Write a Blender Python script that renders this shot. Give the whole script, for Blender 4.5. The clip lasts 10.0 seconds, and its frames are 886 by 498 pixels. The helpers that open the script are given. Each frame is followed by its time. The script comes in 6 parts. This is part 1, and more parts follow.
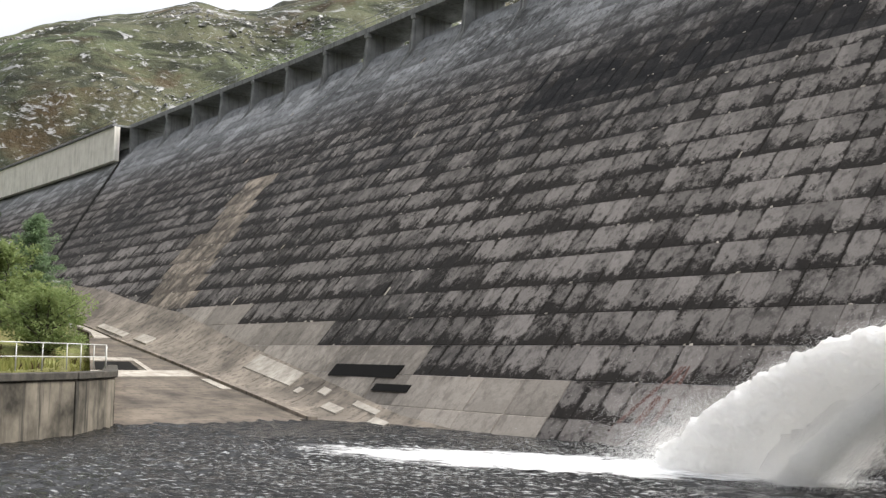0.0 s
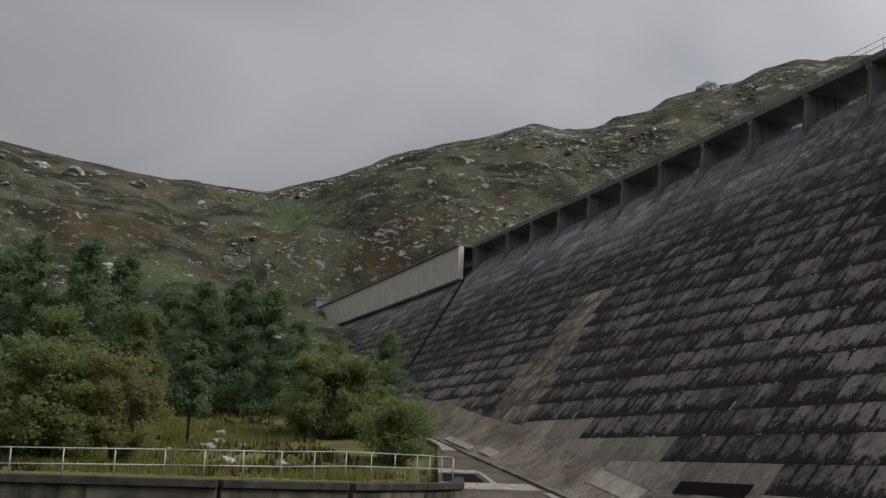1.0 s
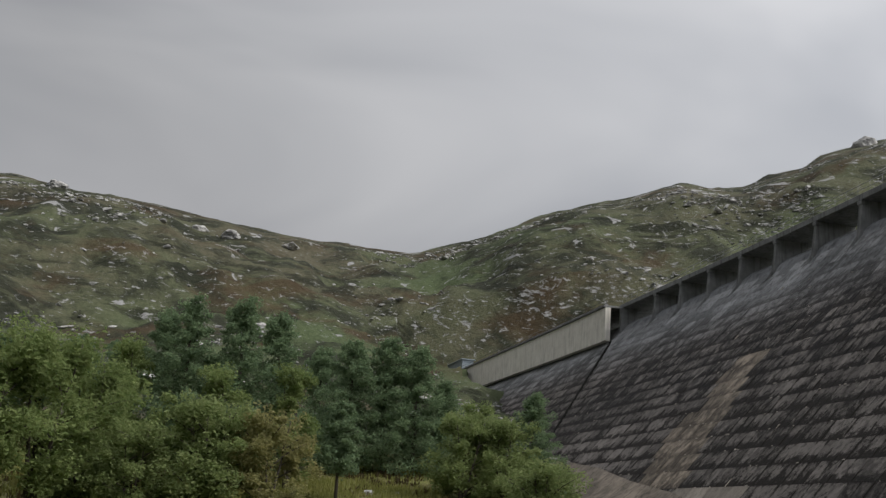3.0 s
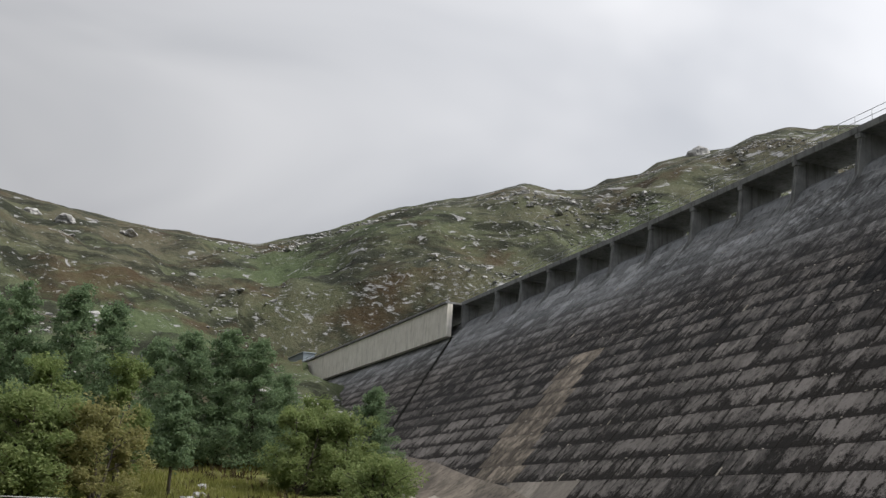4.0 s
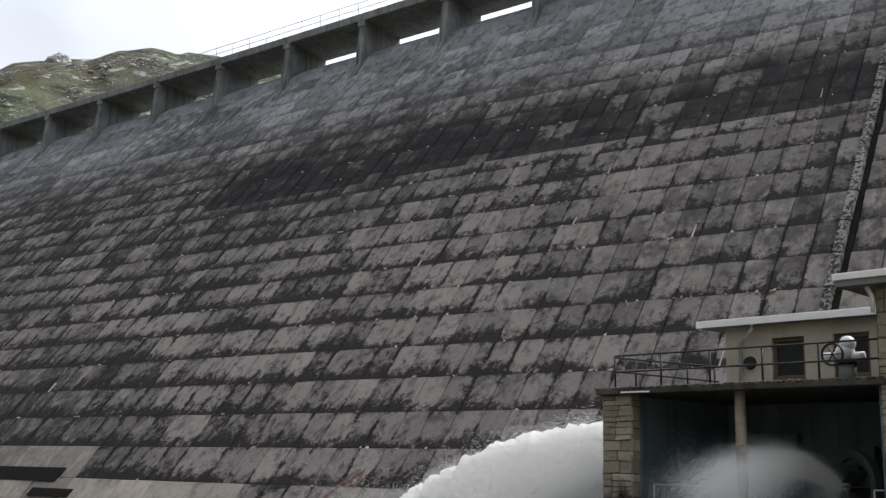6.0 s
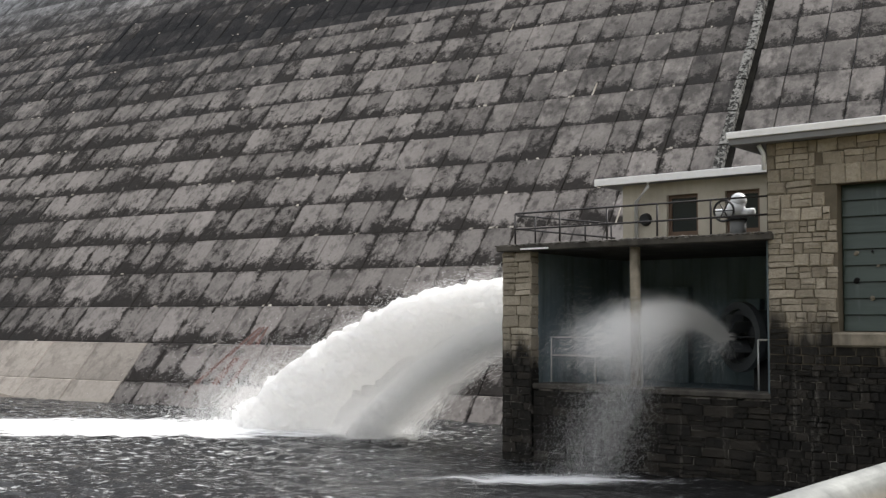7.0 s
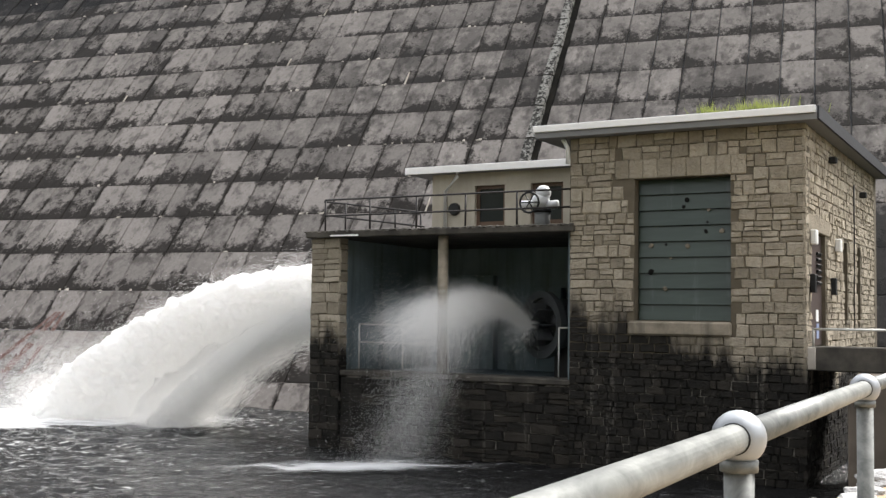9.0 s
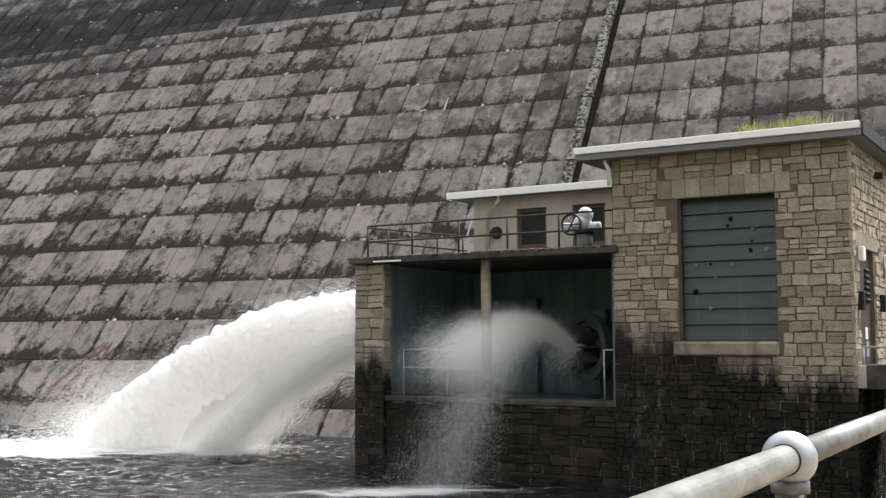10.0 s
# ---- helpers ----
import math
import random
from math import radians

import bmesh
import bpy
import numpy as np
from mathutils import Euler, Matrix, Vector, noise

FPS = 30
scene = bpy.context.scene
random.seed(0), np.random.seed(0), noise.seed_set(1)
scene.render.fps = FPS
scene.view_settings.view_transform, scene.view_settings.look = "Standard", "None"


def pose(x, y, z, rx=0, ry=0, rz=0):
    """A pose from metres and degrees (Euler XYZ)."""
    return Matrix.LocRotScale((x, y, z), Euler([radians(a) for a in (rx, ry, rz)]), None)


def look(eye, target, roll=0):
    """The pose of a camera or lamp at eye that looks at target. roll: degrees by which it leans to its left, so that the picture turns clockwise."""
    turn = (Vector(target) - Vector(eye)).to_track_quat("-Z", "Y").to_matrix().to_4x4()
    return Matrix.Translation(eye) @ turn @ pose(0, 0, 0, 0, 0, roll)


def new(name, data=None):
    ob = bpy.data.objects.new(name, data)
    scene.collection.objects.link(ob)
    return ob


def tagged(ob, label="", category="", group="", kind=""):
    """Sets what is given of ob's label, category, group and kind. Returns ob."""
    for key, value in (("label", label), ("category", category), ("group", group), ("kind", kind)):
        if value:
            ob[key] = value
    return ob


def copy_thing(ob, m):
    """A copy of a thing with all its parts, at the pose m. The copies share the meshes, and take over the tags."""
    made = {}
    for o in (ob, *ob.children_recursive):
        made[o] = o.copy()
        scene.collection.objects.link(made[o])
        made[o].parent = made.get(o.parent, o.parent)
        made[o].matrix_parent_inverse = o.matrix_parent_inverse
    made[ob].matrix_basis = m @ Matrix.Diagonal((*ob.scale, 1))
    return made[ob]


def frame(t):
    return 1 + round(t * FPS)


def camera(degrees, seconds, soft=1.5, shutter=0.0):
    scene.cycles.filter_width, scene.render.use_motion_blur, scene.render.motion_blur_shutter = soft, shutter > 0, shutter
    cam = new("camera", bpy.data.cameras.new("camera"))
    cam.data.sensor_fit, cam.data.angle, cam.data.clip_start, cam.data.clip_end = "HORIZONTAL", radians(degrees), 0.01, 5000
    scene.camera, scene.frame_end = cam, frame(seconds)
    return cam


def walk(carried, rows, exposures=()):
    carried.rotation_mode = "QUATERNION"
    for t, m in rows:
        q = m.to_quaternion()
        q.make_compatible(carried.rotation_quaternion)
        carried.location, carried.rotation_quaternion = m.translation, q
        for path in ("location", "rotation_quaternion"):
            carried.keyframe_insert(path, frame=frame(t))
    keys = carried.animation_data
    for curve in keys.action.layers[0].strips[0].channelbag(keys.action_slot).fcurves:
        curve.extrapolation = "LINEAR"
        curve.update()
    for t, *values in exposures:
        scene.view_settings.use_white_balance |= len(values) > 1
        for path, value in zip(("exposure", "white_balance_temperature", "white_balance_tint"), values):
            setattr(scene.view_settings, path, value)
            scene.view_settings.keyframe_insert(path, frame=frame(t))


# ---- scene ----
cam = camera(43.83, 10.0, soft=1.4, shutter=0.0)
walk(cam, [
    (0.0, pose(0.000, 0.000, 0.000, 95.65, -0.87, 60.37)),
    (0.5, pose(0.000, 0.000, 0.000, 98.57, -1.82, 69.24)),
    (1.0, pose(0.000, 0.000, 0.000, 101.08, -2.08, 77.82)),
    (1.5, pose(0.000, 0.000, 0.000, 102.11, -2.26, 83.37)),
    (2.0, pose(0.000, 0.000, 0.000, 103.06, -2.37, 86.47)),
    (3.3, pose(0.000, 0.000, 0.000, 104.11, -4.25, 84.06)),
    (3.5, pose(0.000, 0.000, 0.000, 104.07, -4.33, 82.72)),
    (4.0, pose(0.000, 0.000, 0.000, 104.09, -3.42, 76.96)),
    (4.5, pose(0.000, 0.000, 0.000, 105.26, -1.81, 66.65)),
    (5.0, pose(0.000, 0.000, 0.000, 106.73, -0.54, 56.75)),
    (5.5, pose(0.000, 0.000, 0.000, 106.13, -0.75, 49.44)),
    (6.0, pose(0.000, 0.000, 0.000, 101.15, -1.05, 43.82)),
    (6.2, pose(0.000, 0.000, 0.000, 98.72, -0.86, 42.33)),
    (7.3, pose(0.000, 0.000, 0.000, 93.34, -0.29, 37.46)),
    (7.5, pose(0.000, 0.000, 0.000, 93.30, -0.51, 36.14)),
    (8.0, pose(0.006, -0.013, 0.006, 93.34, -1.26, 31.28)),
    (8.5, pose(-0.001, 0.005, 0.001, 93.20, -1.20, 29.43)),
    (9.0, pose(-0.005, 0.008, -0.003, 93.26, -0.70, 28.87)),
    (9.3, pose(0.000, 0.000, 0.000, 93.29, -0.58, 28.27)),
    (9.5, pose(0.003, 0.020, -0.008, 93.36, -0.35, 28.11)),
    (10.0, pose(0.002, -0.019, 0.000, 94.50, 0.25, 31.13)),
], exposures=[(0.0, 1.68, 6500, 10), (0.3, 1.42), (0.6, 0.72), (1.0, 0.1), (1.5, 0.6), (2.2, 0.44), (3.3, 0.48), (4.0, 0.82), (4.5, 0.78), (5.0, 0.58), (5.5, 0.55, 6450, 10), (6.0, 1.25, 6250, 10), (6.2, 1.42, 6250, 10), (7.3, 1.98, 6500, 10), (8.0, 2.12), (10.0, 2.06)])

# ---- world, sun ----
world = bpy.data.worlds.new("overcast_sky")
scene.world = world
world.use_nodes = True
wn, wl = world.node_tree.nodes, world.node_tree.links
wn.clear()
w_out = wn.new("ShaderNodeOutputWorld")
w_bg = wn.new("ShaderNodeBackground")
w_sky = wn.new("ShaderNodeTexSky")
w_sky.sky_type = "NISHITA"
w_sky.sun_disc = False
w_sky.sun_elevation, w_sky.sun_rotation = radians(48), radians(15)
w_co = wn.new("ShaderNodeTexCoord")
w_map = wn.new("ShaderNodeMapping")
w_map.inputs["Scale"].default_value = (1.0, 1.0, 2.6)
w_noise = wn.new("ShaderNodeTexNoise")
w_noise.inputs["Scale"].default_value = 1.7
w_noise.inputs["Detail"].default_value = 4.0
w_noise.inputs["Roughness"].default_value = 0.48
w_noise.inputs["Distortion"].default_value = 0.6
w_ramp = wn.new("ShaderNodeValToRGB")
w_ramp.color_ramp.elements[0].position, w_ramp.color_ramp.elements[0].color = 0.32, (0.53, 0.55, 0.595, 1)
w_ramp.color_ramp.elements[1].position, w_ramp.color_ramp.elements[1].color = 0.72, (0.97, 0.97, 0.99, 1)
w_scale = wn.new("ShaderNodeMix")
w_scale.data_type, w_scale.blend_type = "RGBA", "MIX"
w_scale.inputs[0].default_value = 0.965
w_hue = wn.new("ShaderNodeVectorMath")
w_hue.operation = "SCALE"
w_hue.inputs[3].default_value = 0.10
wl.new(w_co.outputs["Generated"], w_map.inputs["Vector"])
wl.new(w_map.outputs["Vector"], w_noise.inputs["Vector"])
wl.new(w_noise.outputs["Fac"], w_ramp.inputs["Fac"])
wl.new(w_sky.outputs["Color"], w_hue.inputs[0])
wl.new(w_hue.outputs["Vector"], w_scale.inputs[6])
wl.new(w_ramp.outputs["Color"], w_scale.inputs[7])
# the cloud is brighter towards the hidden sun
w_dot = wn.new("ShaderNodeVectorMath")
w_dot.operation = "DOT_PRODUCT"
w_dot.inputs[1].default_value = (0.25, 0.75, 0.60)
wl.new(w_co.outputs["Generated"], w_dot.inputs[0])
w_gain = wn.new("ShaderNodeMapRange")
w_gain.inputs[1].default_value, w_gain.inputs[2].default_value = -0.2, 1.0
w_gain.inputs[3].default_value, w_gain.inputs[4].default_value = 0.43, 1.24
wl.new(w_dot.outputs["Value"], w_gain.inputs[0])
w_lit = wn.new("ShaderNodeVectorMath")
w_lit.operation = "SCALE"
wl.new(w_scale.outputs[2], w_lit.inputs[0])
wl.new(w_gain.outputs[0], w_lit.inputs[3])
wl.new(w_lit.outputs["Vector"], w_bg.inputs["Color"])
w_bg.inputs["Strength"].default_value = 0.80
wl.new(w_bg.outputs["Background"], w_out.inputs["Surface"])

sun = new("sun", bpy.data.lights.new("sun", "SUN"))
sun.data.energy, sun.data.angle, sun.data.color = 1.75, radians(20), (1.0, 0.96, 0.9)
sun.matrix_world = look((60, 140, 170), (0, 0, 0))

# ---- materials ----


class Mat:
    """A small wrapper round a node material."""

    def __init__(self, name):
        self.m = bpy.data.materials.new(name)
        self.m.use_nodes = True
        self.n, self.l = self.m.node_tree.nodes, self.m.node_tree.links
        self.b = self.n["Principled BSDF"]
        self.geo = self.n.new("ShaderNodeNewGeometry")

    def put(self, sock, value):
        if isinstance(value, bpy.types.NodeSocket):
            self.l.new(value, sock)
        else:
            sock.default_value = value

    def math(self, op, a, b=0.0, clamp=False):
        k = self.n.new("ShaderNodeMath")
        k.operation, k.use_clamp = op, clamp
        self.put(k.inputs[0], a)
        self.put(k.inputs[1], b)
        return k.outputs[0]

    def where(self, scale=(1, 1, 1), turn=0.0, local=False):
        """Position in metres, turned about z and scaled."""
        if local:
            src = self.n.new("ShaderNodeTexCoord").outputs["Object"]
        else:
            src = self.geo.outputs["Position"]
        r = self.n.new("ShaderNodeVectorRotate")
        r.rotation_type = "Z_AXIS"
        r.inputs["Angle"].default_value = radians(turn)
        self.l.new(src, r.inputs["Vector"])
        k = self.n.new("ShaderNodeMapping")
        k.inputs["Scale"].default_value = scale
        self.l.new(r.outputs[0], k.inputs["Vector"])
        return k.outputs[0]

    def noise(self, co, scale, detail=4.0, rough=0.55, dist=0.0):
        k = self.n.new("ShaderNodeTexNoise")
        self.l.new(co, k.inputs["Vector"])
        k.inputs["Scale"].default_value = scale
        k.inputs["Detail"].default_value = detail
        k.inputs["Roughness"].default_value = rough
        k.inputs["Distortion"].default_value = dist
        return k.outputs["Fac"]

    def ramp(self, fac, lo, hi, c0=(0, 0, 0, 1), c1=(1, 1, 1, 1)):
        k = self.n.new("ShaderNodeValToRGB")
        self.l.new(fac, k.inputs["Fac"])
        e = k.color_ramp.elements
        e[0].position, e[0].color, e[1].position, e[1].color = lo, c0, hi, c1
        return k.outputs["Color"]

    def mix(self, fac, a, b, blend="MIX"):
        k = self.n.new("ShaderNodeMix")
        k.data_type, k.blend_type = "RGBA", blend
        self.put(k.inputs[0], fac)
        self.put(k.inputs[6], a)
        self.put(k.inputs[7], b)
        return k.outputs[2]

    def chance(self):
        """A random value for each separate piece."""
        info = self.n.new("ShaderNodeObjectInfo")
        s = self.math("ADD", info.outputs["Random"], self.geo.outputs["Random Per Island"])
        return self.math("FRACT", s)

    def axis(self, co, i):
        k = self.n.new("ShaderNodeSeparateXYZ")
        self.l.new(co, k.inputs[0])
        return k.outputs[i]

    def done(self, color, rough=0.8, bump=None, strength=0.3, dist=0.02, metal=0.0, spec=0.5):
        self.put(self.b.inputs["Base Color"], color)
        self.put(self.b.inputs["Roughness"], rough)
        self.b.inputs["Metallic"].default_value = metal
        self.b.inputs["Specular IOR Level"].default_value = spec
        if bump is not None:
            k = self.n.new("ShaderNodeBump")
            k.inputs["Strength"].default_value = strength
            k.inputs["Distance"].default_value = dist
            self.l.new(bump, k.inputs["Height"])
            self.l.new(k.outputs[0], self.b.inputs["Normal"])
        return self.m


def rgb(r, g, b):
    return (r, g, b, 1.0)


TURN = 9.37            # degrees between the dam's axis and the power house's
LIFT0, LIFT = -0.82, 1.42   # level of one joint between lifts, and the height of a lift
SLOPE, V0, WATER = 0.92, 29.7, -3.0


def dam_concrete(name, base, stain, black=True, wear=1.0):
    m = Mat(name)
    co = m.where(turn=-TURN)
    z = m.axis(co, 2)
    u = m.axis(co, 0)
    r = m.chance()
    tint = m.mix(r, rgb(*[c * 0.74 for c in base]), rgb(*[c * 1.22 for c in base]))
    grain = m.noise(co, 9.0, 5, 0.65)
    tint = m.mix(m.ramp(grain, 0.35, 0.7), m.mix(1.0, tint, rgb(0.86, 0.85, 0.84), "MULTIPLY"), tint)
    # higher lifts turn cool grey: sky haze and glare put into the colour
    sky_haze = m.math("MULTIPLY", m.math("SUBTRACT", z, 19.0), 0.16, True)
    tint = m.mix(m.math("MULTIPLY", sky_haze, 0.75), tint, m.mix(r, rgb(0.20, 0.212, 0.222), rgb(0.40, 0.415, 0.43)))
    # moss and dirt that stand on the ledges, climb the foot of each block and cling to its upright joints
    uv = m.n.new("ShaderNodeUVMap")
    uv.uv_map = "block"
    bx, by = m.axis(uv.outputs[0], 0), m.axis(uv.outputs[0], 1)
    blot = m.noise(m.where((0.55, 0.55, 0.40), -TURN), 1.0, 5, 0.62, 0.5)
    lobes = m.noise(m.where((1.0, 1.0, 0.7), -TURN), 2.6, 4, 0.6)
    grit = m.noise(co, 11.0, 6, 0.75, 0.2)
    side = m.math("POWER", m.math("MULTIPLY", m.math("ABSOLUTE", m.math("SUBTRACT", bx, 0.5)), 2.0), 6.0)
    low = m.math("POWER", m.math("SUBTRACT", 1.0, by), 2.6)
    rim = m.math("POWER", by, 14.0)
    far = m.math("MULTIPLY", m.math("SUBTRACT", -18.0, u), 0.04, True)
    patchy = m.noise(m.where((0.5, 0.5, 0.4), -TURN), 1.3, 3, 0.6)
    reach = m.math("ADD", m.math("MULTIPLY", low, 0.74), m.math("MULTIPLY", side, m.math("MULTIPLY", m.math("SUBTRACT", patchy, 0.42), 2.6)))
    reach = m.math("ADD", reach, m.math("MULTIPLY", m.math("MULTIPLY", rim, 0.5), patchy))
    reach = m.math("ADD", reach, m.math("MULTIPLY", m.math("SUBTRACT", blot, 0.5), 1.7))
    reach = m.math("ADD", reach, m.math("MULTIPLY", m.math("SUBTRACT", lobes, 0.5), 0.8))
    reach = m.math("ADD", reach, m.math("MULTIPLY", m.math("SUBTRACT", grit, 0.5), 1.1))
    reach = m.math("ADD", reach, m.math("MULTIPLY", m.math("SUBTRACT", r, 0.5), -0.30))
    reach = m.math("ADD", reach, m.math("MULTIPLY", far, 0.15))
    near = m.math("MULTIPLY", m.math("ADD", u, 26.0), 0.07, True)
    reach = m.math("SUBTRACT", reach, m.math("MULTIPLY", near, 0.05))
    smear = m.noise(m.where((2.6, 2.6, 0.30), -TURN), 1.5, 5, 0.65)
    reach = m.math("ADD", reach, m.math("MULTIPLY", m.math("SUBTRACT", smear, 0.5), 1.2))
    foot = m.ramp(reach, 0.24, 0.54)
    dirt = wear
    # the stains fade upwards along with the painted haze
    stain_fade = m.math("SUBTRACT", 1.0, m.math("MULTIPLY", m.math("SUBTRACT", z, 18.0), 0.09, True))
    fac = m.math("MULTIPLY", m.math("MULTIPLY", foot, stain_fade), stain, True)
    dark = m.mix(m.noise(co, 0.35, 3), rgb(0.010, 0.0085, 0.0075), rgb(0.030, 0.026, 0.023))
    col = m.mix(fac, tint, dark)
    # ragged-topped black patch low in the corner behind the power house
    low_corner = m.math("MULTIPLY", m.math("GREATER_THAN", u, -2.5), m.math("MULTIPLY", m.math("SUBTRACT", m.math("ADD", 2.9, m.math("MULTIPLY", lobes, 1.4)), z), 2.5, True))
    col = m.mix(m.math("MULTIPLY", low_corner, 0.9 if black else 0.0), col, rgb(0.012, 0.012, 0.012))
    # streaks that run down the face
    run = m.noise(m.where((1.5, 1.5, 0.10), -TURN), 1.6, 4, 0.6)
    col = m.mix(m.math("MULTIPLY", m.ramp(run, 0.50, 0.66), 0.6 * dirt), col, rgb(0.030, 0.027, 0.025))
    fine_run = m.noise(m.where((5.0, 5.0, 0.22), -TURN), 1.6, 4, 0.6)
    col = m.mix(m.math("MULTIPLY", m.ramp(fine_run, 0.45, 0.7), 0.30 * dirt), col, m.mix(1.0, col, rgb(0.45, 0.45, 0.45), "MULTIPLY"))
    chalk = m.noise(m.where((2.4, 2.4, 0.12), -TURN), 1.3, 4, 0.6)
    col = m.mix(m.math("MULTIPLY", m.ramp(chalk, 0.64, 0.74), 0.5), col, rgb(0.36, 0.34, 0.31))
    # wide patches of algae
    wide = m.noise(m.where((0.05, 0.05, 0.09), -TURN), 1.0, 4, 0.55, 0.4)
    speck = m.math("MULTIPLY", m.ramp(wide, 0.47, 0.62), m.ramp(m.noise(m.where((0.9, 0.9, 0.2), -TURN), 1.5, 4, 0.65), 0.36, 0.56))
    col = m.mix(m.math("MULTIPLY", speck, 0.7 * dirt), col, rgb(0.022, 0.021, 0.020))
    # a broad dark zone under the crest, broken by clean runs
    zone = m.math("MULTIPLY", m.math("MULTIPLY", m.math("SUBTRACT", z, 8.5), 0.16, True), m.math("MULTIPLY", m.math("SUBTRACT", 25.0, z), 0.25, True))
    zone = m.math("MULTIPLY", zone, m.math("ADD", 0.30, m.math("MULTIPLY", m.math("SUBTRACT", -22.0, u), 0.06, True)))
    zone = m.math("MULTIPLY", zone, m.math("MULTIPLY", m.math("ADD", u, 138.0), 0.05, True))
    gaps = m.ramp(m.noise(m.where((0.8, 0.8, 0.10), -TURN), 1.1, 5, 0.65, 0.3), 0.40, 0.60)
    col = m.mix(m.math("MULTIPLY", m.math("MULTIPLY", zone, gaps), 0.62 * dirt), col, rgb(0.017, 0.017, 0.018))
    if black:
        # the wet black belt above one of the joints
        low = m.math("GREATER_THAN", z, LIFT0 + 11.55 * LIFT)
        top = m.math("ADD", 17.2, m.math("MULTIPLY", m.noise(m.where((0.22, 0.22, 0.05), -TURN), 1.0, 3), 7.0))
        high = m.math("MULTIPLY", m.math("SUBTRACT", top, z), 0.45, True)
        runs = m.ramp(m.noise(m.where((0.9, 0.9, 0.12), -TURN), 1.2, 5, 0.65, 0.3), 0.28, 0.44)
        high = m.math("MULTIPLY", high, m.math("ADD", 0.5, m.math("MULTIPLY", runs, 0.5)))
        near = m.math("GREATER_THAN", u, -52.0)
        belt = m.math("MULTIPLY", m.math("MULTIPLY", low, high), near)
        keep = m.math("GREATER_THAN", r, 0.16)
        col = m.mix(m.math("MULTIPLY", m.math("MULTIPLY", belt, keep), 0.9), col, rgb(0.010, 0.010, 0.011))
    rough = m.math("ADD", 0.78, m.math("MULTIPLY", grain, 0.2))
    return m.done(col, rough, m.math("ADD", grit, m.math("MULTIPLY", foot, 0.5)), 0.5, 0.03, spec=0.12)


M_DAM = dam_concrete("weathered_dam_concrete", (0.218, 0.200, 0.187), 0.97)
M_PALE = dam_concrete("pale_patched_concrete", (0.36, 0.325, 0.285), 0.15, False, 0.5)
M_TAN = dam_concrete("tan_stained_concrete", (0.37, 0.315, 0.255), 0.45, False, 0.9)


def rough_concrete(name, c0, c1, streak=0.5, scale=1.0, spec=0.3):
    m = Mat(name)
    co = m.where()
    big = m.noise(co, 0.7 * scale, 4, 0.6)
    fine = m.noise(co, 14.0 * scale, 5, 0.65)
    run = m.noise(m.where((2.2, 2.2, 0.16)), 1.2, 4, 0.62)
    col = m.mix(m.ramp(big, 0.3, 0.7), rgb(*c0), rgb(*c1))
    col = m.mix(m.math("MULTIPLY", m.ramp(run, 0.5, 0.68), streak), col, rgb(0.03, 0.028, 0.024))
    col = m.mix(m.math("MULTIPLY", fine, 0.35), col, m.mix(1.0, col, rgb(0.6, 0.6, 0.6), "MULTIPLY"))
    return m.done(col, 0.88, fine, 0.35, 0.02, spec=spec)


M_CREST = rough_concrete("grey_crest_concrete", (0.15, 0.155, 0.155), (0.27, 0.275, 0.275), 0.5)


def speckled_mat():
    """Grey cast concrete overgrown with black lichen spots."""
    m = Mat("lichen_speckled_concrete")
    co = m.where()
    a = m.noise(co, 7.0, 5, 0.7, 0.3)
    b = m.noise(co, 0.8, 4, 0.6)
    col = m.mix(m.ramp(m.math("ADD", m.math("MULTIPLY", a, 0.7), m.math("MULTIPLY", b, 0.3)), 0.46, 0.54), rgb(0.22, 0.215, 0.20), rgb(0.018, 0.017, 0.015))
    return m.done(col, 0.9, a, 0.5, 0.03, spec=0.15)


M_SPECKLE = speckled_mat()
M_LIP = rough_concrete("cool_grey_lip_concrete", (0.13, 0.135, 0.145), (0.30, 0.31, 0.325), 0.6)
M_WINGWALL = rough_concrete("light_parapet_concrete", (0.66, 0.63, 0.56), (0.80, 0.77, 0.70), 0.25)
M_GUTTER = rough_concrete("black_gutter", (0.004, 0.004, 0.0035), (0.014, 0.013, 0.010), 0.5, 2.0, 0.05)
M_BANKWALL = rough_concrete("streaked_bank_wall_concrete", (0.03, 0.027, 0.021), (0.25, 0.22, 0.175), 0.97, 0.9)
M_APRON = rough_concrete("worn_apron_concrete", (0.055, 0.046, 0.038), (0.20, 0.165, 0.13), 0.6, 0.6)
M_FILLET = rough_concrete("pale_fillet_concrete", (0.10, 0.085, 0.07), (0.34, 0.29, 0.235), 0.7, 0.6)
M_APRON_PALE = rough_concrete("fresh_apron_patch", (0.28, 0.25, 0.21), (0.50, 0.46, 0.40), 0.35, 1.5)
M_SLAB = rough_concrete("mossy_slab_concrete", (0.03, 0.028, 0.024), (0.10, 0.09, 0.075), 0.6, 3.0)
M_RENDER = rough_concrete("cream_render", (0.40, 0.36, 0.29), (0.50, 0.46, 0.38), 0.12, 2.0)
# chamber concrete, tinted blue and lightened to stand in for bounce light
M_DARKROOM = rough_concrete("chamber_wall_bounce_blue", (0.14, 0.185, 0.205), (0.24, 0.30, 0.32), 0.45)
M_SILL = rough_concrete("lichen_sill_stone", (0.15, 0.13, 0.095), (0.34, 0.295, 0.23), 0.5, 4.0)


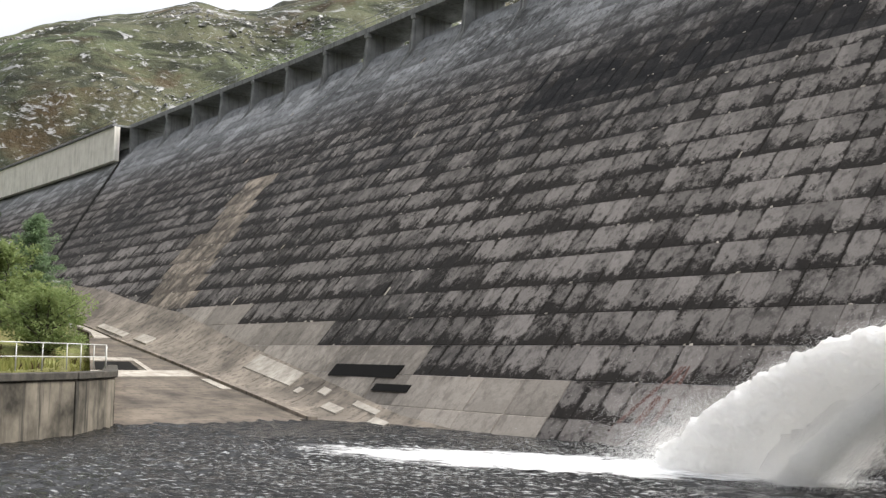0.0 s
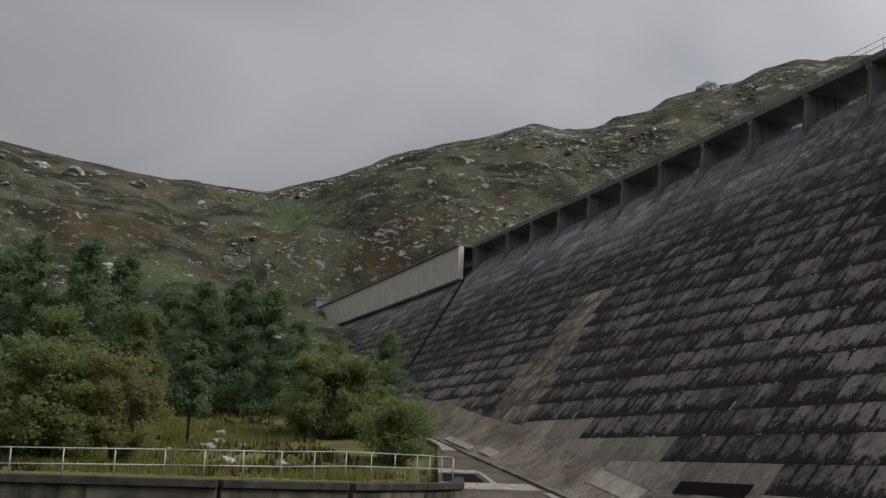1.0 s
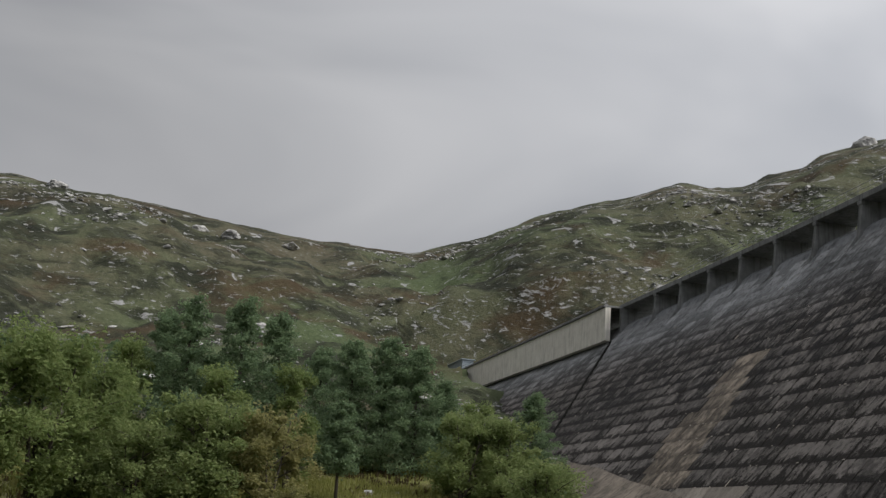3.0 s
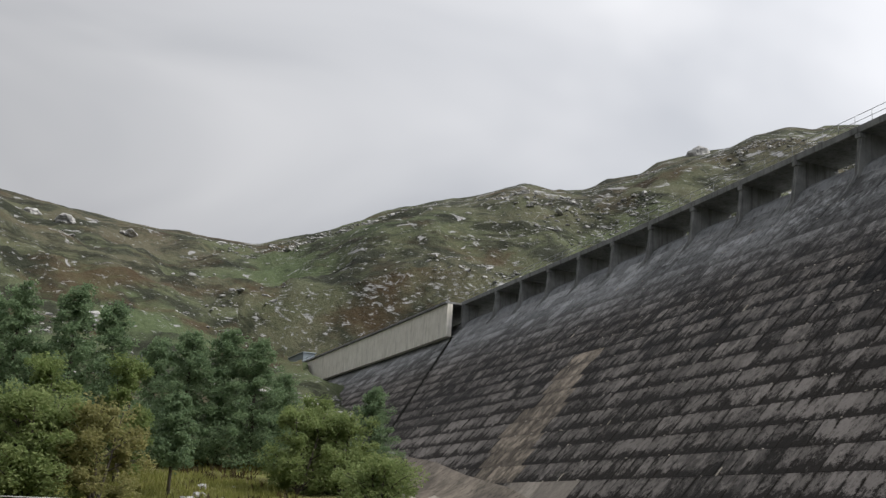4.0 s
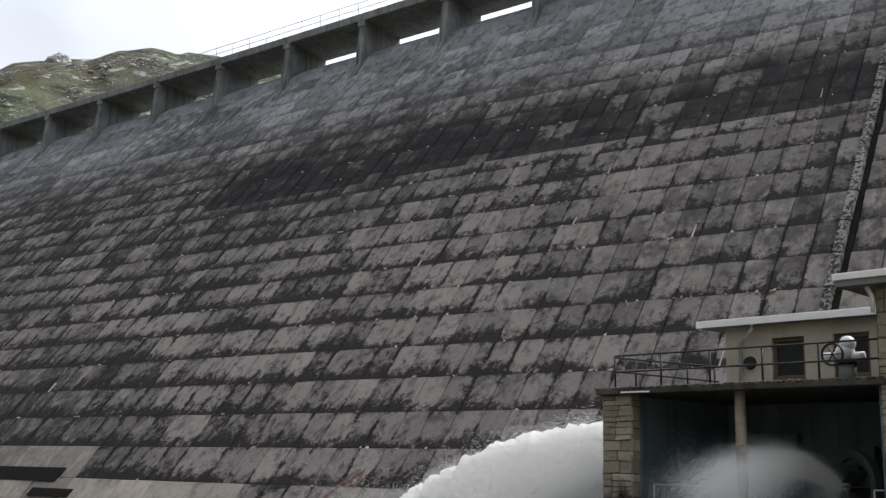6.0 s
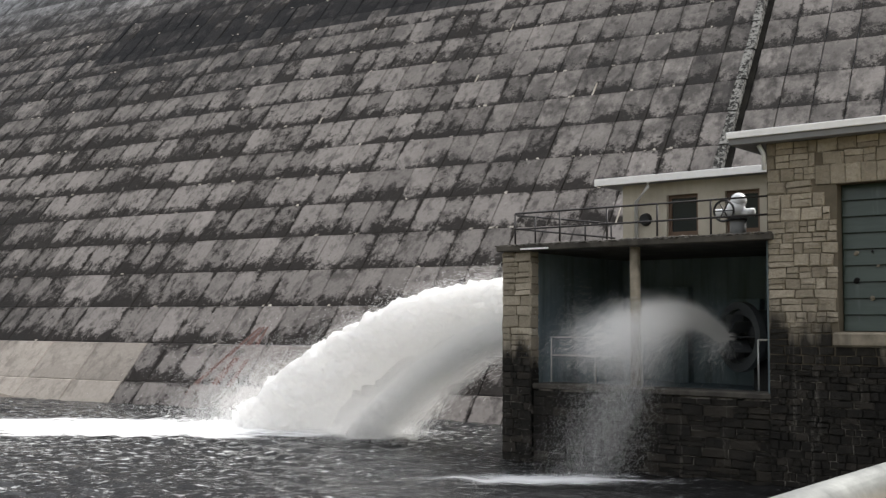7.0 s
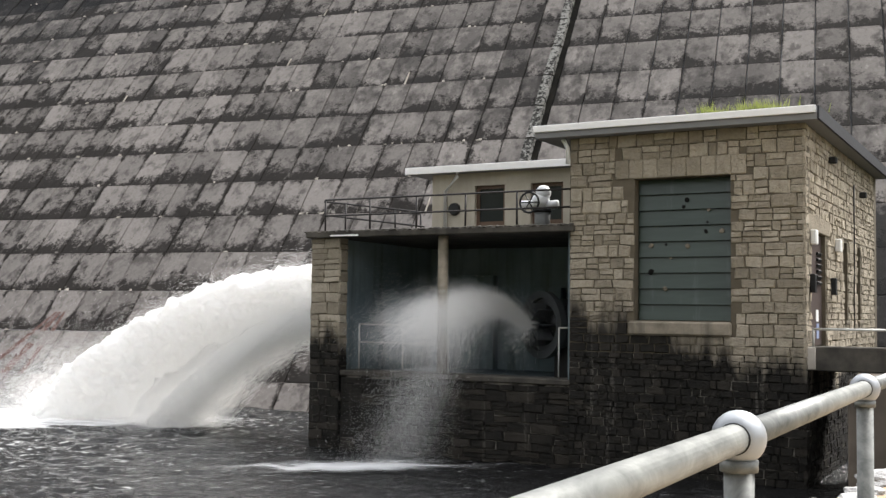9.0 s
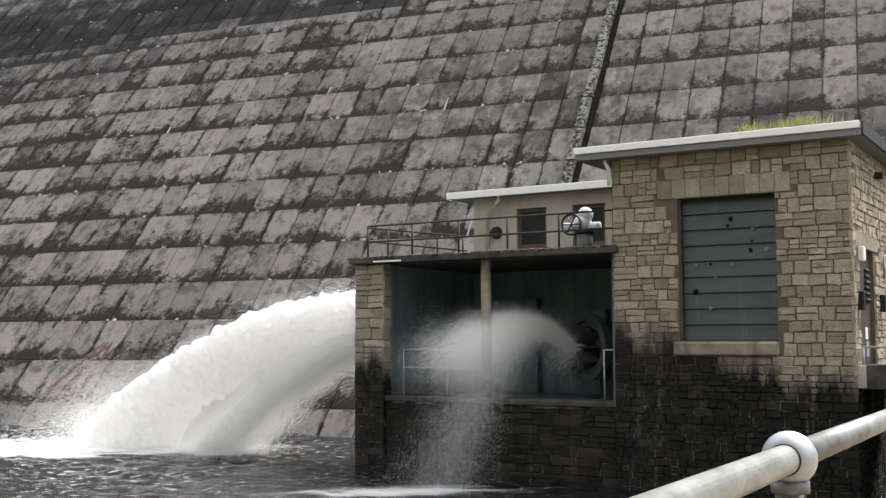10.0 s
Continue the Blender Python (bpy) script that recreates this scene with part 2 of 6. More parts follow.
def stone_mat(name):
    m = Mat(name)
    co = m.where()
    z = m.axis(co, 2)
    r = m.chance()
    k = m.n.new("ShaderNodeValToRGB")
    m.l.new(r, k.inputs["Fac"])
    e = k.color_ramp.elements
    e[0].position, e[0].color = 0.0, rgb(0.27, 0.235, 0.18)
    e[1].position, e[1].color = 1.0, rgb(0.46, 0.405, 0.32)
    mid = e.new(0.5)
    mid.color = rgb(0.36, 0.315, 0.245)
    grain = m.noise(co, 22.0, 5, 0.7)
    blot = m.noise(co, 3.0, 4, 0.6)
    col = m.mix(m.math("MULTIPLY", m.ramp(grain, 0.4, 0.72), 0.45), k.outputs["Color"], rgb(0.14, 0.115, 0.08))
    col = m.mix(m.math("MULTIPLY", m.ramp(blot, 0.52, 0.7), 0.4), col, rgb(0.13, 0.115, 0.09))
    # the splash line: wet black stone up to a ragged level
    edge = m.math("ADD", m.math("ADD", -0.22, m.math("MULTIPLY", m.math("MULTIPLY", m.math("ADD", m.axis(co, 0), 5.9), -0.30), m.math("GREATER_THAN", m.axis(co, 0), -8.4))), m.math("MULTIPLY", m.math("SUBTRACT", m.noise(m.where((1.6, 1.6, 0.25)), 1.0, 4, 0.6), 0.5), 2.6))
    wet = m.math("MULTIPLY", m.math("SUBTRACT", edge, z), 2.2, True)
    wetcol = m.mix(m.ramp(blot, 0.45, 0.72), rgb(0.004, 0.004, 0.004), rgb(0.019, 0.017, 0.014))
    wetcol = m.mix(m.math("MULTIPLY", m.math("GREATER_THAN", r, 0.8), 0.5), wetcol, rgb(0.036, 0.031, 0.025))
    drip = m.ramp(m.noise(m.where((3.2, 3.2, 0.16)), 1.7, 4, 0.6), 0.61, 0.70)
    wetcol = m.mix(m.math("MULTIPLY", drip, m.math("MULTIPLY", m.ramp(grain, 0.42, 0.58), 0.55)), wetcol, rgb(0.22, 0.205, 0.18))
    col = m.mix(m.math("MULTIPLY", wet, 0.97), col, wetcol)
    rough = m.math("SUBTRACT", 0.92, m.math("MULTIPLY", wet, 0.15))
    return m.done(col, rough, m.math("ADD", grain, blot), 0.9, 0.045, spec=0.2)


M_STONE = stone_mat("buff_rubble_stone")


def mortar_mat():
    m = Mat("lime_mortar")
    co = m.where()
    z = m.axis(co, 2)
    wet = m.math("LESS_THAN", z, -0.75)
    n = m.noise(co, 5.0, 5, 0.7)
    lime = m.ramp(m.noise(co, 2.3, 5, 0.65), 0.50, 0.60)
    col = m.mix(n, rgb(0.06, 0.05, 0.036), rgb(0.17, 0.145, 0.105))
    wetc = m.mix(lime, rgb(0.006, 0.006, 0.005), rgb(0.20, 0.185, 0.16))
    return m.done(m.mix(wet, col, wetc), 0.95, n, 0.4, 0.02, spec=0.2)


M_MORTAR = mortar_mat()


def plain(name, c, rough=0.6, metal=0.0, var=0.2, scale=6.0, spec=0.5):
    m = Mat(name)
    co = m.where()
    n = m.noise(co, scale, 4, 0.6)
    f = m.noise(co, scale * 9, 3, 0.6)
    col = m.mix(m.math("MULTIPLY", m.ramp(n, 0.3, 0.75), var), rgb(*c), rgb(*[x * 0.45 for x in c]))
    col = m.mix(m.math("MULTIPLY", f, var * 0.6), col, rgb(*[x * 0.6 for x in c]))
    return m.done(col, rough, f, 0.12, 0.005, metal, spec)


M_FASCIA = plain("white_painted_fascia", (0.88, 0.87, 0.85), 0.5, 0, 0.15)
M_ROOF = plain("grey_roof_felt", (0.12, 0.125, 0.13), 0.85, 0, 0.4)
M_SIDEBOARD = plain("dark_grey_board", (0.045, 0.047, 0.052), 0.9, spec=0.15)
M_SOFFIT = plain("grey_soffit", (0.20, 0.20, 0.20), 0.8)
M_GALV_PLAIN = plain("cast_galvanised_fitting", (0.36, 0.38, 0.40), 0.42, 0.35, 0.3, 12.0)


def galv_mat():
    """Weathered zinc: pale bloom in streaks along the tube, small dark scuffs."""
    m = Mat("weathered_galvanised_tube")
    co = m.where((1.0, 0.12, 1.0))
    a = m.noise(co, 60.0, 5, 0.65, 0.4)
    b = m.noise(m.where((1.0, 0.5, 1.0)), 18.0, 5, 0.7, 0.5)
    col = m.mix(m.ramp(b, 0.35, 0.65), rgb(0.095, 0.10, 0.096), rgb(0.22, 0.227, 0.214))
    col = m.mix(m.math("MULTIPLY", m.ramp(a, 0.55, 0.75), 0.6), col, rgb(0.15, 0.155, 0.145))
    return m.done(col, 0.5, b, 0.15, 0.004, 0.25, 0.4)


M_GALV = galv_mat()
M_BLACKRAIL = plain("black_painted_rail", (0.025, 0.022, 0.022), 0.55, 0.2, 0.3)
M_GREYRAIL = plain("dull_galvanised_rail", (0.26, 0.27, 0.28), 0.5, 0.3, 0.2)
M_WHITERAIL = plain("light_painted_rail", (0.55, 0.55, 0.52), 0.5, 0.2, 0.2)
M_DOOR = plain("brown_painted_door", (0.055, 0.036, 0.030), 0.6, 0, 0.3)
M_WHITE = plain("white_plastic", (0.75, 0.75, 0.73), 0.5, 0, 0.1)
M_PAPER = plain("blue_grey_notice", (0.25, 0.30, 0.45), 0.6, 0, 0.1)
M_RING = plain("grey_worn_iron", (0.085, 0.092, 0.096), 0.55, 0.2, 0.4)
M_IRON = plain("dark_cast_iron", (0.02, 0.021, 0.022), 0.5, 0.5, 0.4)
M_VALVE = plain("white_valve_paint", (0.72, 0.73, 0.74), 0.4, 0, 0.2)
M_FRAME = plain("brown_window_frame", (0.11, 0.065, 0.04), 0.55, 0, 0.3)
M_PIPE = plain("white_drain_pipe", (0.68, 0.68, 0.66), 0.5, 0, 0.15)
M_SHEET = plain("grey_metal_sheet", (0.30, 0.35, 0.38), 0.5, 0.3, 0.2, 0.6)
M_REDSTAIN = plain("red_iron_stain", (0.12, 0.058, 0.045), 0.8, 0, 0.6, 2.0)
M_BLACKOPEN = plain("dark_timber_hatch", (0.010, 0.0095, 0.009), 0.9, 0, 0.4, 3.0, 0.1)
M_PATH = rough_concrete("sandy_path", (0.30, 0.22, 0.14), (0.42, 0.32, 0.21), 0.0, 3.0)


def glassy(name, c, rough=0.08):
    m = Mat(name)
    n = m.noise(m.where(), 3.0, 3)
    return m.done(m.mix(n, rgb(*c), rgb(*[x * 0.5 for x in c])), rough, n, 0.02, 0.01)


M_GLASS = glassy("dark_window_glass", (0.02, 0.025, 0.03))


def shutter_mat():
    m = Mat("dark_green_shutter_board")
    co = m.where()
    r = m.chance()
    n = m.noise(m.where((0.8, 0.8, 6.0)), 2.0, 4, 0.6)
    col = m.mix(r, rgb(0.024, 0.040, 0.031), rgb(0.038, 0.056, 0.044))
    col = m.mix(m.math("MULTIPLY", m.ramp(n, 0.45, 0.75), 0.5), col, rgb(0.060, 0.080, 0.068))
    run = m.noise(m.where((4.0, 4.0, 0.3)), 1.5, 3)
    col = m.mix(m.math("MULTIPLY", m.ramp(run, 0.6, 0.75), 0.35), col, rgb(0.13, 0.15, 0.14))
    return m.done(col, 0.35, n, 0.2, 0.01)


M_SHUTTER = shutter_mat()


def water_mat():
    m = Mat("dark_peaty_water")
    co = m.where((0.7, 1.0, 1.0), -35)
    a = m.noise(co, 2.0, 4, 0.6, 0.3)
    b = m.noise(co, 7.0, 5, 0.65, 0.4)
    c = m.noise(co, 17.0, 4, 0.6, 0.3)
    h = m.math("ADD", m.math("ADD", a, m.math("MULTIPLY", b, 0.60)), m.math("MULTIPLY", c, 0.34))
    # foam flecks drifting from the jet's landing, also painted in for sky glints
    p = m.where()
    dx, dy = m.math("ADD", m.axis(p, 0), 27.0), m.math("SUBTRACT", m.axis(p, 1), 17.0)
    gone = m.math("SQRT", m.math("ADD", m.math("MULTIPLY", dx, dx), m.math("MULTIPLY", dy, dy)))
    stray = m.math("SUBTRACT", 1.0, m.math("MULTIPLY", gone, 0.034), True)
    streak = m.noise(m.where((0.5, 1.6, 1.0), -42), 6.0, 6, 0.7)
    foam_glint = m.ramp(m.math("ADD", streak, m.math("MULTIPLY", stray, 0.10)), 0.62, 0.72)
    foam_glint = m.math("MULTIPLY", foam_glint, m.math("MULTIPLY", stray, 0.9, True))
    col = m.mix(foam_glint, rgb(0.005, 0.005, 0.005), rgb(0.62, 0.63, 0.62))
    m.done(col, m.math("ADD", 0.10, m.math("MULTIPLY", foam_glint, 0.5)), h, 1.0, 0.12)
    m.b.inputs["IOR"].default_value = 1.33
    return m.m


M_WATER = water_mat()


def jet_mat():
    """Churned white water: light passes through as well as back."""
    m = Mat("white_water_jet")
    n = m.noise(m.where(), 3.0, 6, 0.65, 0.4)
    tint = m.mix(n, rgb(0.95, 0.945, 0.93), rgb(0.99, 0.985, 0.975))
    t = m.n.new("ShaderNodeBsdfTranslucent")
    m.l.new(tint, t.inputs["Color"])
    m.done(tint, 0.9, n, 0.8, 0.25, spec=0.1)
    m.b.inputs["Subsurface Weight"].default_value = 0.6
    m.b.inputs["Subsurface Radius"].default_value = (1.0, 1.0, 1.0)
    m.b.inputs["Subsurface Scale"].default_value = 0.2
    mx = m.n.new("ShaderNodeMixShader")
    mx.inputs[0].default_value = 0.56
    m.l.new(m.b.outputs[0], mx.inputs[1])
    m.l.new(t.outputs[0], mx.inputs[2])
    m.l.new(mx.outputs[0], m.n["Material Output"].inputs["Surface"])
    return m.m


M_JET = jet_mat()


def foam_mat(name, cx, cy, ax, ay, turn, body=4.0):
    """White foam that thins out towards the rim of its patch, which lies turned by some degrees."""
    m = Mat(name)
    co = m.where((0.45, 1.0, 1.0), -turn)
    p = m.where(turn=-turn)
    c, s = math.cos(radians(-turn)), math.sin(radians(-turn))
    px, py = c * cx - s * cy, s * cx + c * cy
    ex = m.math("POWER", m.math("ABSOLUTE", m.math("DIVIDE", m.math("SUBTRACT", m.axis(p, 0), px), ax)), 2.0)
    ey = m.math("POWER", m.math("ABSOLUTE", m.math("DIVIDE", m.math("SUBTRACT", m.axis(p, 1), py), ay)), 2.0)
    e = m.math("SQRT", m.math("ADD", ex, ey))
    n = m.noise(co, 2.2, 7, 0.7, 0.5)
    a = m.math("ADD", m.math("MULTIPLY", m.math("SUBTRACT", 0.72, e), 2.3), m.math("MULTIPLY", m.math("SUBTRACT", n, 0.5), 3.2), True)
    m.put(m.b.inputs["Alpha"], m.math("MULTIPLY", a, m.math("MULTIPLY", m.math("SUBTRACT", 1.0, e), body, True)))
    return m.done(m.mix(n, rgb(0.86, 0.87, 0.87), rgb(0.97, 0.97, 0.97)), 0.9, n, 0.5, 0.1, spec=0.1)


def thread_mat():
    m = Mat("white_water_threads")
    t = m.n.new("ShaderNodeBsdfTranslucent")
    t.inputs["Color"].default_value = rgb(0.985, 0.98, 0.965)
    m.done(rgb(0.985, 0.98, 0.965), 0.8, spec=0.2)
    mx = m.n.new("ShaderNodeMixShader")
    mx.inputs[0].default_value = 0.5
    m.l.new(m.b.outputs[0], mx.inputs[1])
    m.l.new(t.outputs[0], mx.inputs[2])
    m.l.new(mx.outputs[0], m.n["Material Output"].inputs["Surface"])
    return m.m


M_DROP = thread_mat()


def ground_mat():
    m = Mat("moorland_grass_and_heather")
    co = m.where()
    big = m.noise(co, 0.012, 5, 0.6, 0.3)
    mid = m.noise(co, 0.07, 5, 0.62, 0.4)
    fine = m.noise(co, 0.9, 5, 0.7)
    col = m.mix(m.ramp(big, 0.38, 0.64), rgb(0.108, 0.100, 0.068), rgb(0.086, 0.112, 0.055))
    away = m.n.new("ShaderNodeVectorMath")
    away.operation = "LENGTH"
    m.l.new(m.geo.outputs["Position"], away.inputs[0])
    meadow = m.math("MULTIPLY", m.math("SUBTRACT", 100.0, away.outputs["Value"]), 0.04, True)
    tuft = m.noise(co, 0.35, 5, 0.65)
    grass = m.mix(m.ramp(tuft, 0.35, 0.65), rgb(0.13, 0.115, 0.048), rgb(0.21, 0.225, 0.075))
    col = m.mix(m.ramp(mid, 0.47, 0.60), col, rgb(0.036, 0.040, 0.026))
    crag = m.noise(m.where((1, 1, 2.5)), 0.05, 6, 0.7, 0.6)
    col = m.mix(m.math("MULTIPLY", m.ramp(crag, 0.51, 0.60), 0.8), col, rgb(0.016, 0.018, 0.012))
    heather = m.noise(m.where((1, 1, 2.0)), 0.035, 4, 0.65, 0.5)
    col = m.mix(m.math("MULTIPLY", m.ramp(heather, 0.52, 0.66), 0.8), col, rgb(0.075, 0.052, 0.030))
    col = m.mix(m.math("MULTIPLY", m.ramp(fine, 0.4, 0.75), 0.6), col, m.mix(1.0, col, rgb(0.35, 0.38, 0.3), "MULTIPLY"))
    # bare rock breaks out where the ground is steep
    up = m.axis(m.geo.outputs["Normal"], 2)
    rock_n = m.noise(m.where((1, 1, 2.2)), 0.42, 7, 0.72, 0.5)
    bare = m.math("ADD", m.math("MULTIPLY", m.math("SUBTRACT", 0.93, up), 0.2), m.math("SUBTRACT", rock_n, 0.615))
    ridge = m.noise(m.where((1, 1, 1.6)), 0.10, 7, 0.68, 0.8)
    bare = m.math("MAXIMUM", bare, m.math("MULTIPLY", m.math("SUBTRACT", m.math("ADD", ridge, m.math("MULTIPLY", m.math("MULTIPLY", m.math("SUBTRACT", m.axis(co, 2), 60.0), 0.016, True), 0.045)), 0.62), 1.5))
    rockc = m.mix(m.noise(co, 0.4, 5, 0.7), rgb(0.13, 0.135, 0.14), rgb(0.46, 0.455, 0.45))
    col = m.mix(m.ramp(bare, 0.0, 0.06), col, rockc)
    col = m.mix(m.math("MULTIPLY", meadow, 0.85), col, grass)
    h = m.math("ADD", m.math("MULTIPLY", mid, 2.0), fine)
    return m.done(col, 0.95, h, 0.9, 0.6, spec=0.15)


M_GROUND = ground_mat()


def rock_mat():
    m = Mat("pale_lichen_rock")
    co = m.where()
    a = m.noise(co, 0.6, 6, 0.7, 0.4)
    b = m.noise(co, 5.0, 5, 0.7)
    col = m.mix(m.ramp(a, 0.35, 0.65), rgb(0.20, 0.20, 0.20), rgb(0.56, 0.55, 0.53))
    col = m.mix(m.math("MULTIPLY", m.ramp(b, 0.5, 0.75), 0.5), col, rgb(0.09, 0.088, 0.08))
    return m.done(col, 0.9, m.math("ADD", a, b), 0.7, 0.15, spec=0.25)


M_ROCK = rock_mat()


def leaf_mat(name, c0, c1):
    m = Mat(name)
    r = m.chance()
    n = m.noise(m.where(), 0.8, 3)
    col = m.mix(r, rgb(*c0), rgb(*c1))
    col = m.mix(m.math("MULTIPLY", m.ramp(n, 0.4, 0.7), 0.35), col, rgb(*[x * 0.6 for x in c0]))
    m.b.inputs["Subsurface Weight"].default_value = 0.0
    out = m.done(col, 0.7, spec=0.25)
    t = m.n.new("ShaderNodeBsdfTranslucent")
    m.l.new(col, t.inputs["Color"])
    mx = m.n.new("ShaderNodeMixShader")
    mx.inputs[0].default_value = 0.55
    m.l.new(m.b.outputs[0], mx.inputs[1])
    m.l.new(t.outputs[0], mx.inputs[2])
    m.l.new(mx.outputs[0], m.n["Material Output"].inputs["Surface"])
    return out


M_BIRCH = leaf_mat("birch_leaves", (0.18, 0.25, 0.085), (0.29, 0.345, 0.14))
M_ROWAN = leaf_mat("rowan_leaves", (0.20, 0.27, 0.10), (0.32, 0.37, 0.16))
M_RUSSET = leaf_mat("russet_rowan_leaves", (0.26, 0.27, 0.11), (0.38, 0.35, 0.16))
M_PINE = leaf_mat("pine_needles", (0.15, 0.225, 0.125), (0.27, 0.36, 0.20))
M_HEATHER = leaf_mat("heather_sprigs", (0.060, 0.050, 0.024), (0.120, 0.085, 0.040))
M_GRASS = leaf_mat("bank_grass", (0.19, 0.21, 0.055), (0.30, 0.29, 0.10))
M_ROOFGRASS = leaf_mat("bright_roof_grass", (0.20, 0.24, 0.06), (0.31, 0.34, 0.115))
M_BARK = plain("grey_brown_bark", (0.09, 0.075, 0.06), 0.9, 0, 0.6, 3.0)

# ---- building helpers ----
CT, ST = math.cos(radians(TURN)), math.sin(radians(TURN))


def dam_xyz(u, v, z):
    """World place of a point u along the dam, v across it, at level z; the far half bends gently away."""
    k = 1.0 + float(np.interp(-u, (34, 60, 80, 100, 143, 160), (0, 0.028, 0.045, 0.060, 0.076, 0.08)))
    return (k * (CT * u - ST * v), k * (ST * u + CT * v), z)


def dam_bm(bm):
    """Carries a mesh from the dam's (u, v, z) into the world."""
    for v in bm.verts:
        v.co = Vector(dam_xyz(*v.co))
    return bm


def face_v(z):
    """How far back the dam's sloping face lies at level z."""
    return V0 + SLOPE * (z - WATER)


def mesh_from(name, verts, faces, mat, smooth=False):
    me = bpy.data.meshes.new(name)
    me.from_pydata([tuple(map(float, v)) for v in verts], [], faces)
    me.materials.append(mat)
    if smooth:
        me.polygons.foreach_set("use_smooth", [True] * len(me.polygons))
    me.update()
    return me


def block_uv(me):
    """Lays each face block's own 0 to 1 square on it: across, and up from the ledge."""
    lay = me.uv_layers.new(name="block")
    idx = np.empty(len(me.loops), dtype=np.int32)
    me.loops.foreach_get("vertex_index", idx)
    corner = np.array(((0, 0), (1, 0), (1, 1), (0, 1)), dtype=np.float32)
    lay.data.foreach_set("uv", corner[idx % 4].ravel())
    return me


def put(name, me, parent=None, label="", at=None):
    ob = new(name, me)
    if parent is not None:
        ob.parent = parent
    if at is not None:
        ob.matrix_basis = at
    if label:
        ob["label"] = label
    return ob


def part(name, bm, mat, parent, label=""):
    me = bpy.data.meshes.new(name)
    bm.to_mesh(me)
    bm.free()
    me.materials.append(mat)
    return put(name, me, parent, label)


def thing(name, label, category, group="", kind=""):
    return tagged(new(name), label, category, group, kind)


def box_bm(x0, x1, y0, y1, z0, z1, bevel=0.0):
    bm = bmesh.new()
    bmesh.ops.create_cube(bm, size=1.0, matrix=Matrix.LocRotScale(
        ((x0 + x1) / 2, (y0 + y1) / 2, (z0 + z1) / 2), None, (x1 - x0, y1 - y0, z1 - z0)))
    if bevel:
        bmesh.ops.bevel(bm, geom=bm.edges[:], offset=bevel, segments=1, affect="EDGES")
    return bm


def turn_bm(bm, m):
    bmesh.ops.transform(bm, matrix=m, verts=bm.verts)
    return bm



def tube_mesh(path, radius, sides=10):
    """Verts and faces of a closed tube along a path; radius is one number or one for each point."""
    pts = [Vector(p) for p in path]
    rr = radius if isinstance(radius, (list, tuple)) else [radius] * len(pts)
    verts, faces = [], []
    for i, p in enumerate(pts):
        d = (pts[min(i + 1, len(pts) - 1)] - pts[max(i - 1, 0)]).normalized()
        a = d.cross(Vector((0, 0, 1)) if abs(d.z) < 0.9 else Vector((1, 0, 0))).normalized()
        b = d.cross(a)
        for k in range(sides):
            t = 2 * math.pi * k / sides
            verts.append(p + (a * math.cos(t) + b * math.sin(t)) * rr[i])
    for i in range(len(pts) - 1):
        for k in range(sides):
            j = (k + 1) % sides
            faces.append((i * sides + k, i * sides + j, (i + 1) * sides + j, (i + 1) * sides + k))
    n = len(verts)
    faces.append(tuple(range(sides))[::-1])
    faces.append(tuple(range(n - sides, n)))
    return verts, faces


def tube(name, path, radius, mat, parent, sides=10, label=""):
    v, f = tube_mesh(path, radius, sides)
    return put(name, mesh_from(name, v, f, mat, True), parent, label)


def joined(lists):
    verts, faces = [], []
    for v, f in lists:
        o = len(verts)
        verts += list(v)
        faces += [tuple(i + o for i in q) for q in f]
    return verts, faces


def pierced(name, u0, u1, d0, d1, z0, z1, holes, mat, parent, side=False):
    """A wall as one joined mesh with openings (a, b, c, d) through it; along x, or along y when side is set."""
    us = sorted({u0, u1, *[h[0] for h in holes], *[h[1] for h in holes]})
    zs = sorted({z0, z1, *[h[2] for h in holes], *[h[3] for h in holes]})
    bm = bmesh.new()
    grid = {}
    for i, u in enumerate(us):
        for j, z in enumerate(zs):
            for k, d in enumerate((d0, d1)):
                grid[i, j, k] = bm.verts.new((d, u, z) if side else (u, d, z))
    solid = {(i, j) for i in range(len(us) - 1) for j in range(len(zs) - 1)
             if not any(a <= us[i] and us[i + 1] <= b and c <= zs[j] and zs[j + 1] <= d for a, b, c, d in holes)}
    for i, j in solid:
        for k in (0, 1):
            bm.faces.new([grid[i, j, k], grid[i + 1, j, k], grid[i + 1, j + 1, k], grid[i, j + 1, k]])
        for (di, dj), (p, q) in (((-1, 0), ((i, j), (i, j + 1))), ((1, 0), ((i + 1, j), (i + 1, j + 1))), ((0, -1), ((i, j), (i + 1, j))), ((0, 1), ((i, j + 1), (i + 1, j + 1)))):
            if (i + di, j + dj) not in solid:
                bm.faces.new([grid[(*p, 0)], grid[(*q, 0)], grid[(*q, 1)], grid[(*p, 1)]])
    bmesh.ops.recalc_face_normals(bm, faces=bm.faces[:])
    return part(name, bm, mat, parent)


# ---- the ground: one sheet to the horizon ----
RIDGE_AZ = (-40, 20, 45, 57.2, 58.6, 59.9, 61.4, 62.7, 65, 66.3, 67.2, 68.7, 70.4, 72, 73.5, 74.7, 76.6, 78.5, 80.3, 83.6, 86.6, 87.5, 92.6, 97.1, 100.4, 104.4, 108.3, 112, 130, 180, 260, 320)
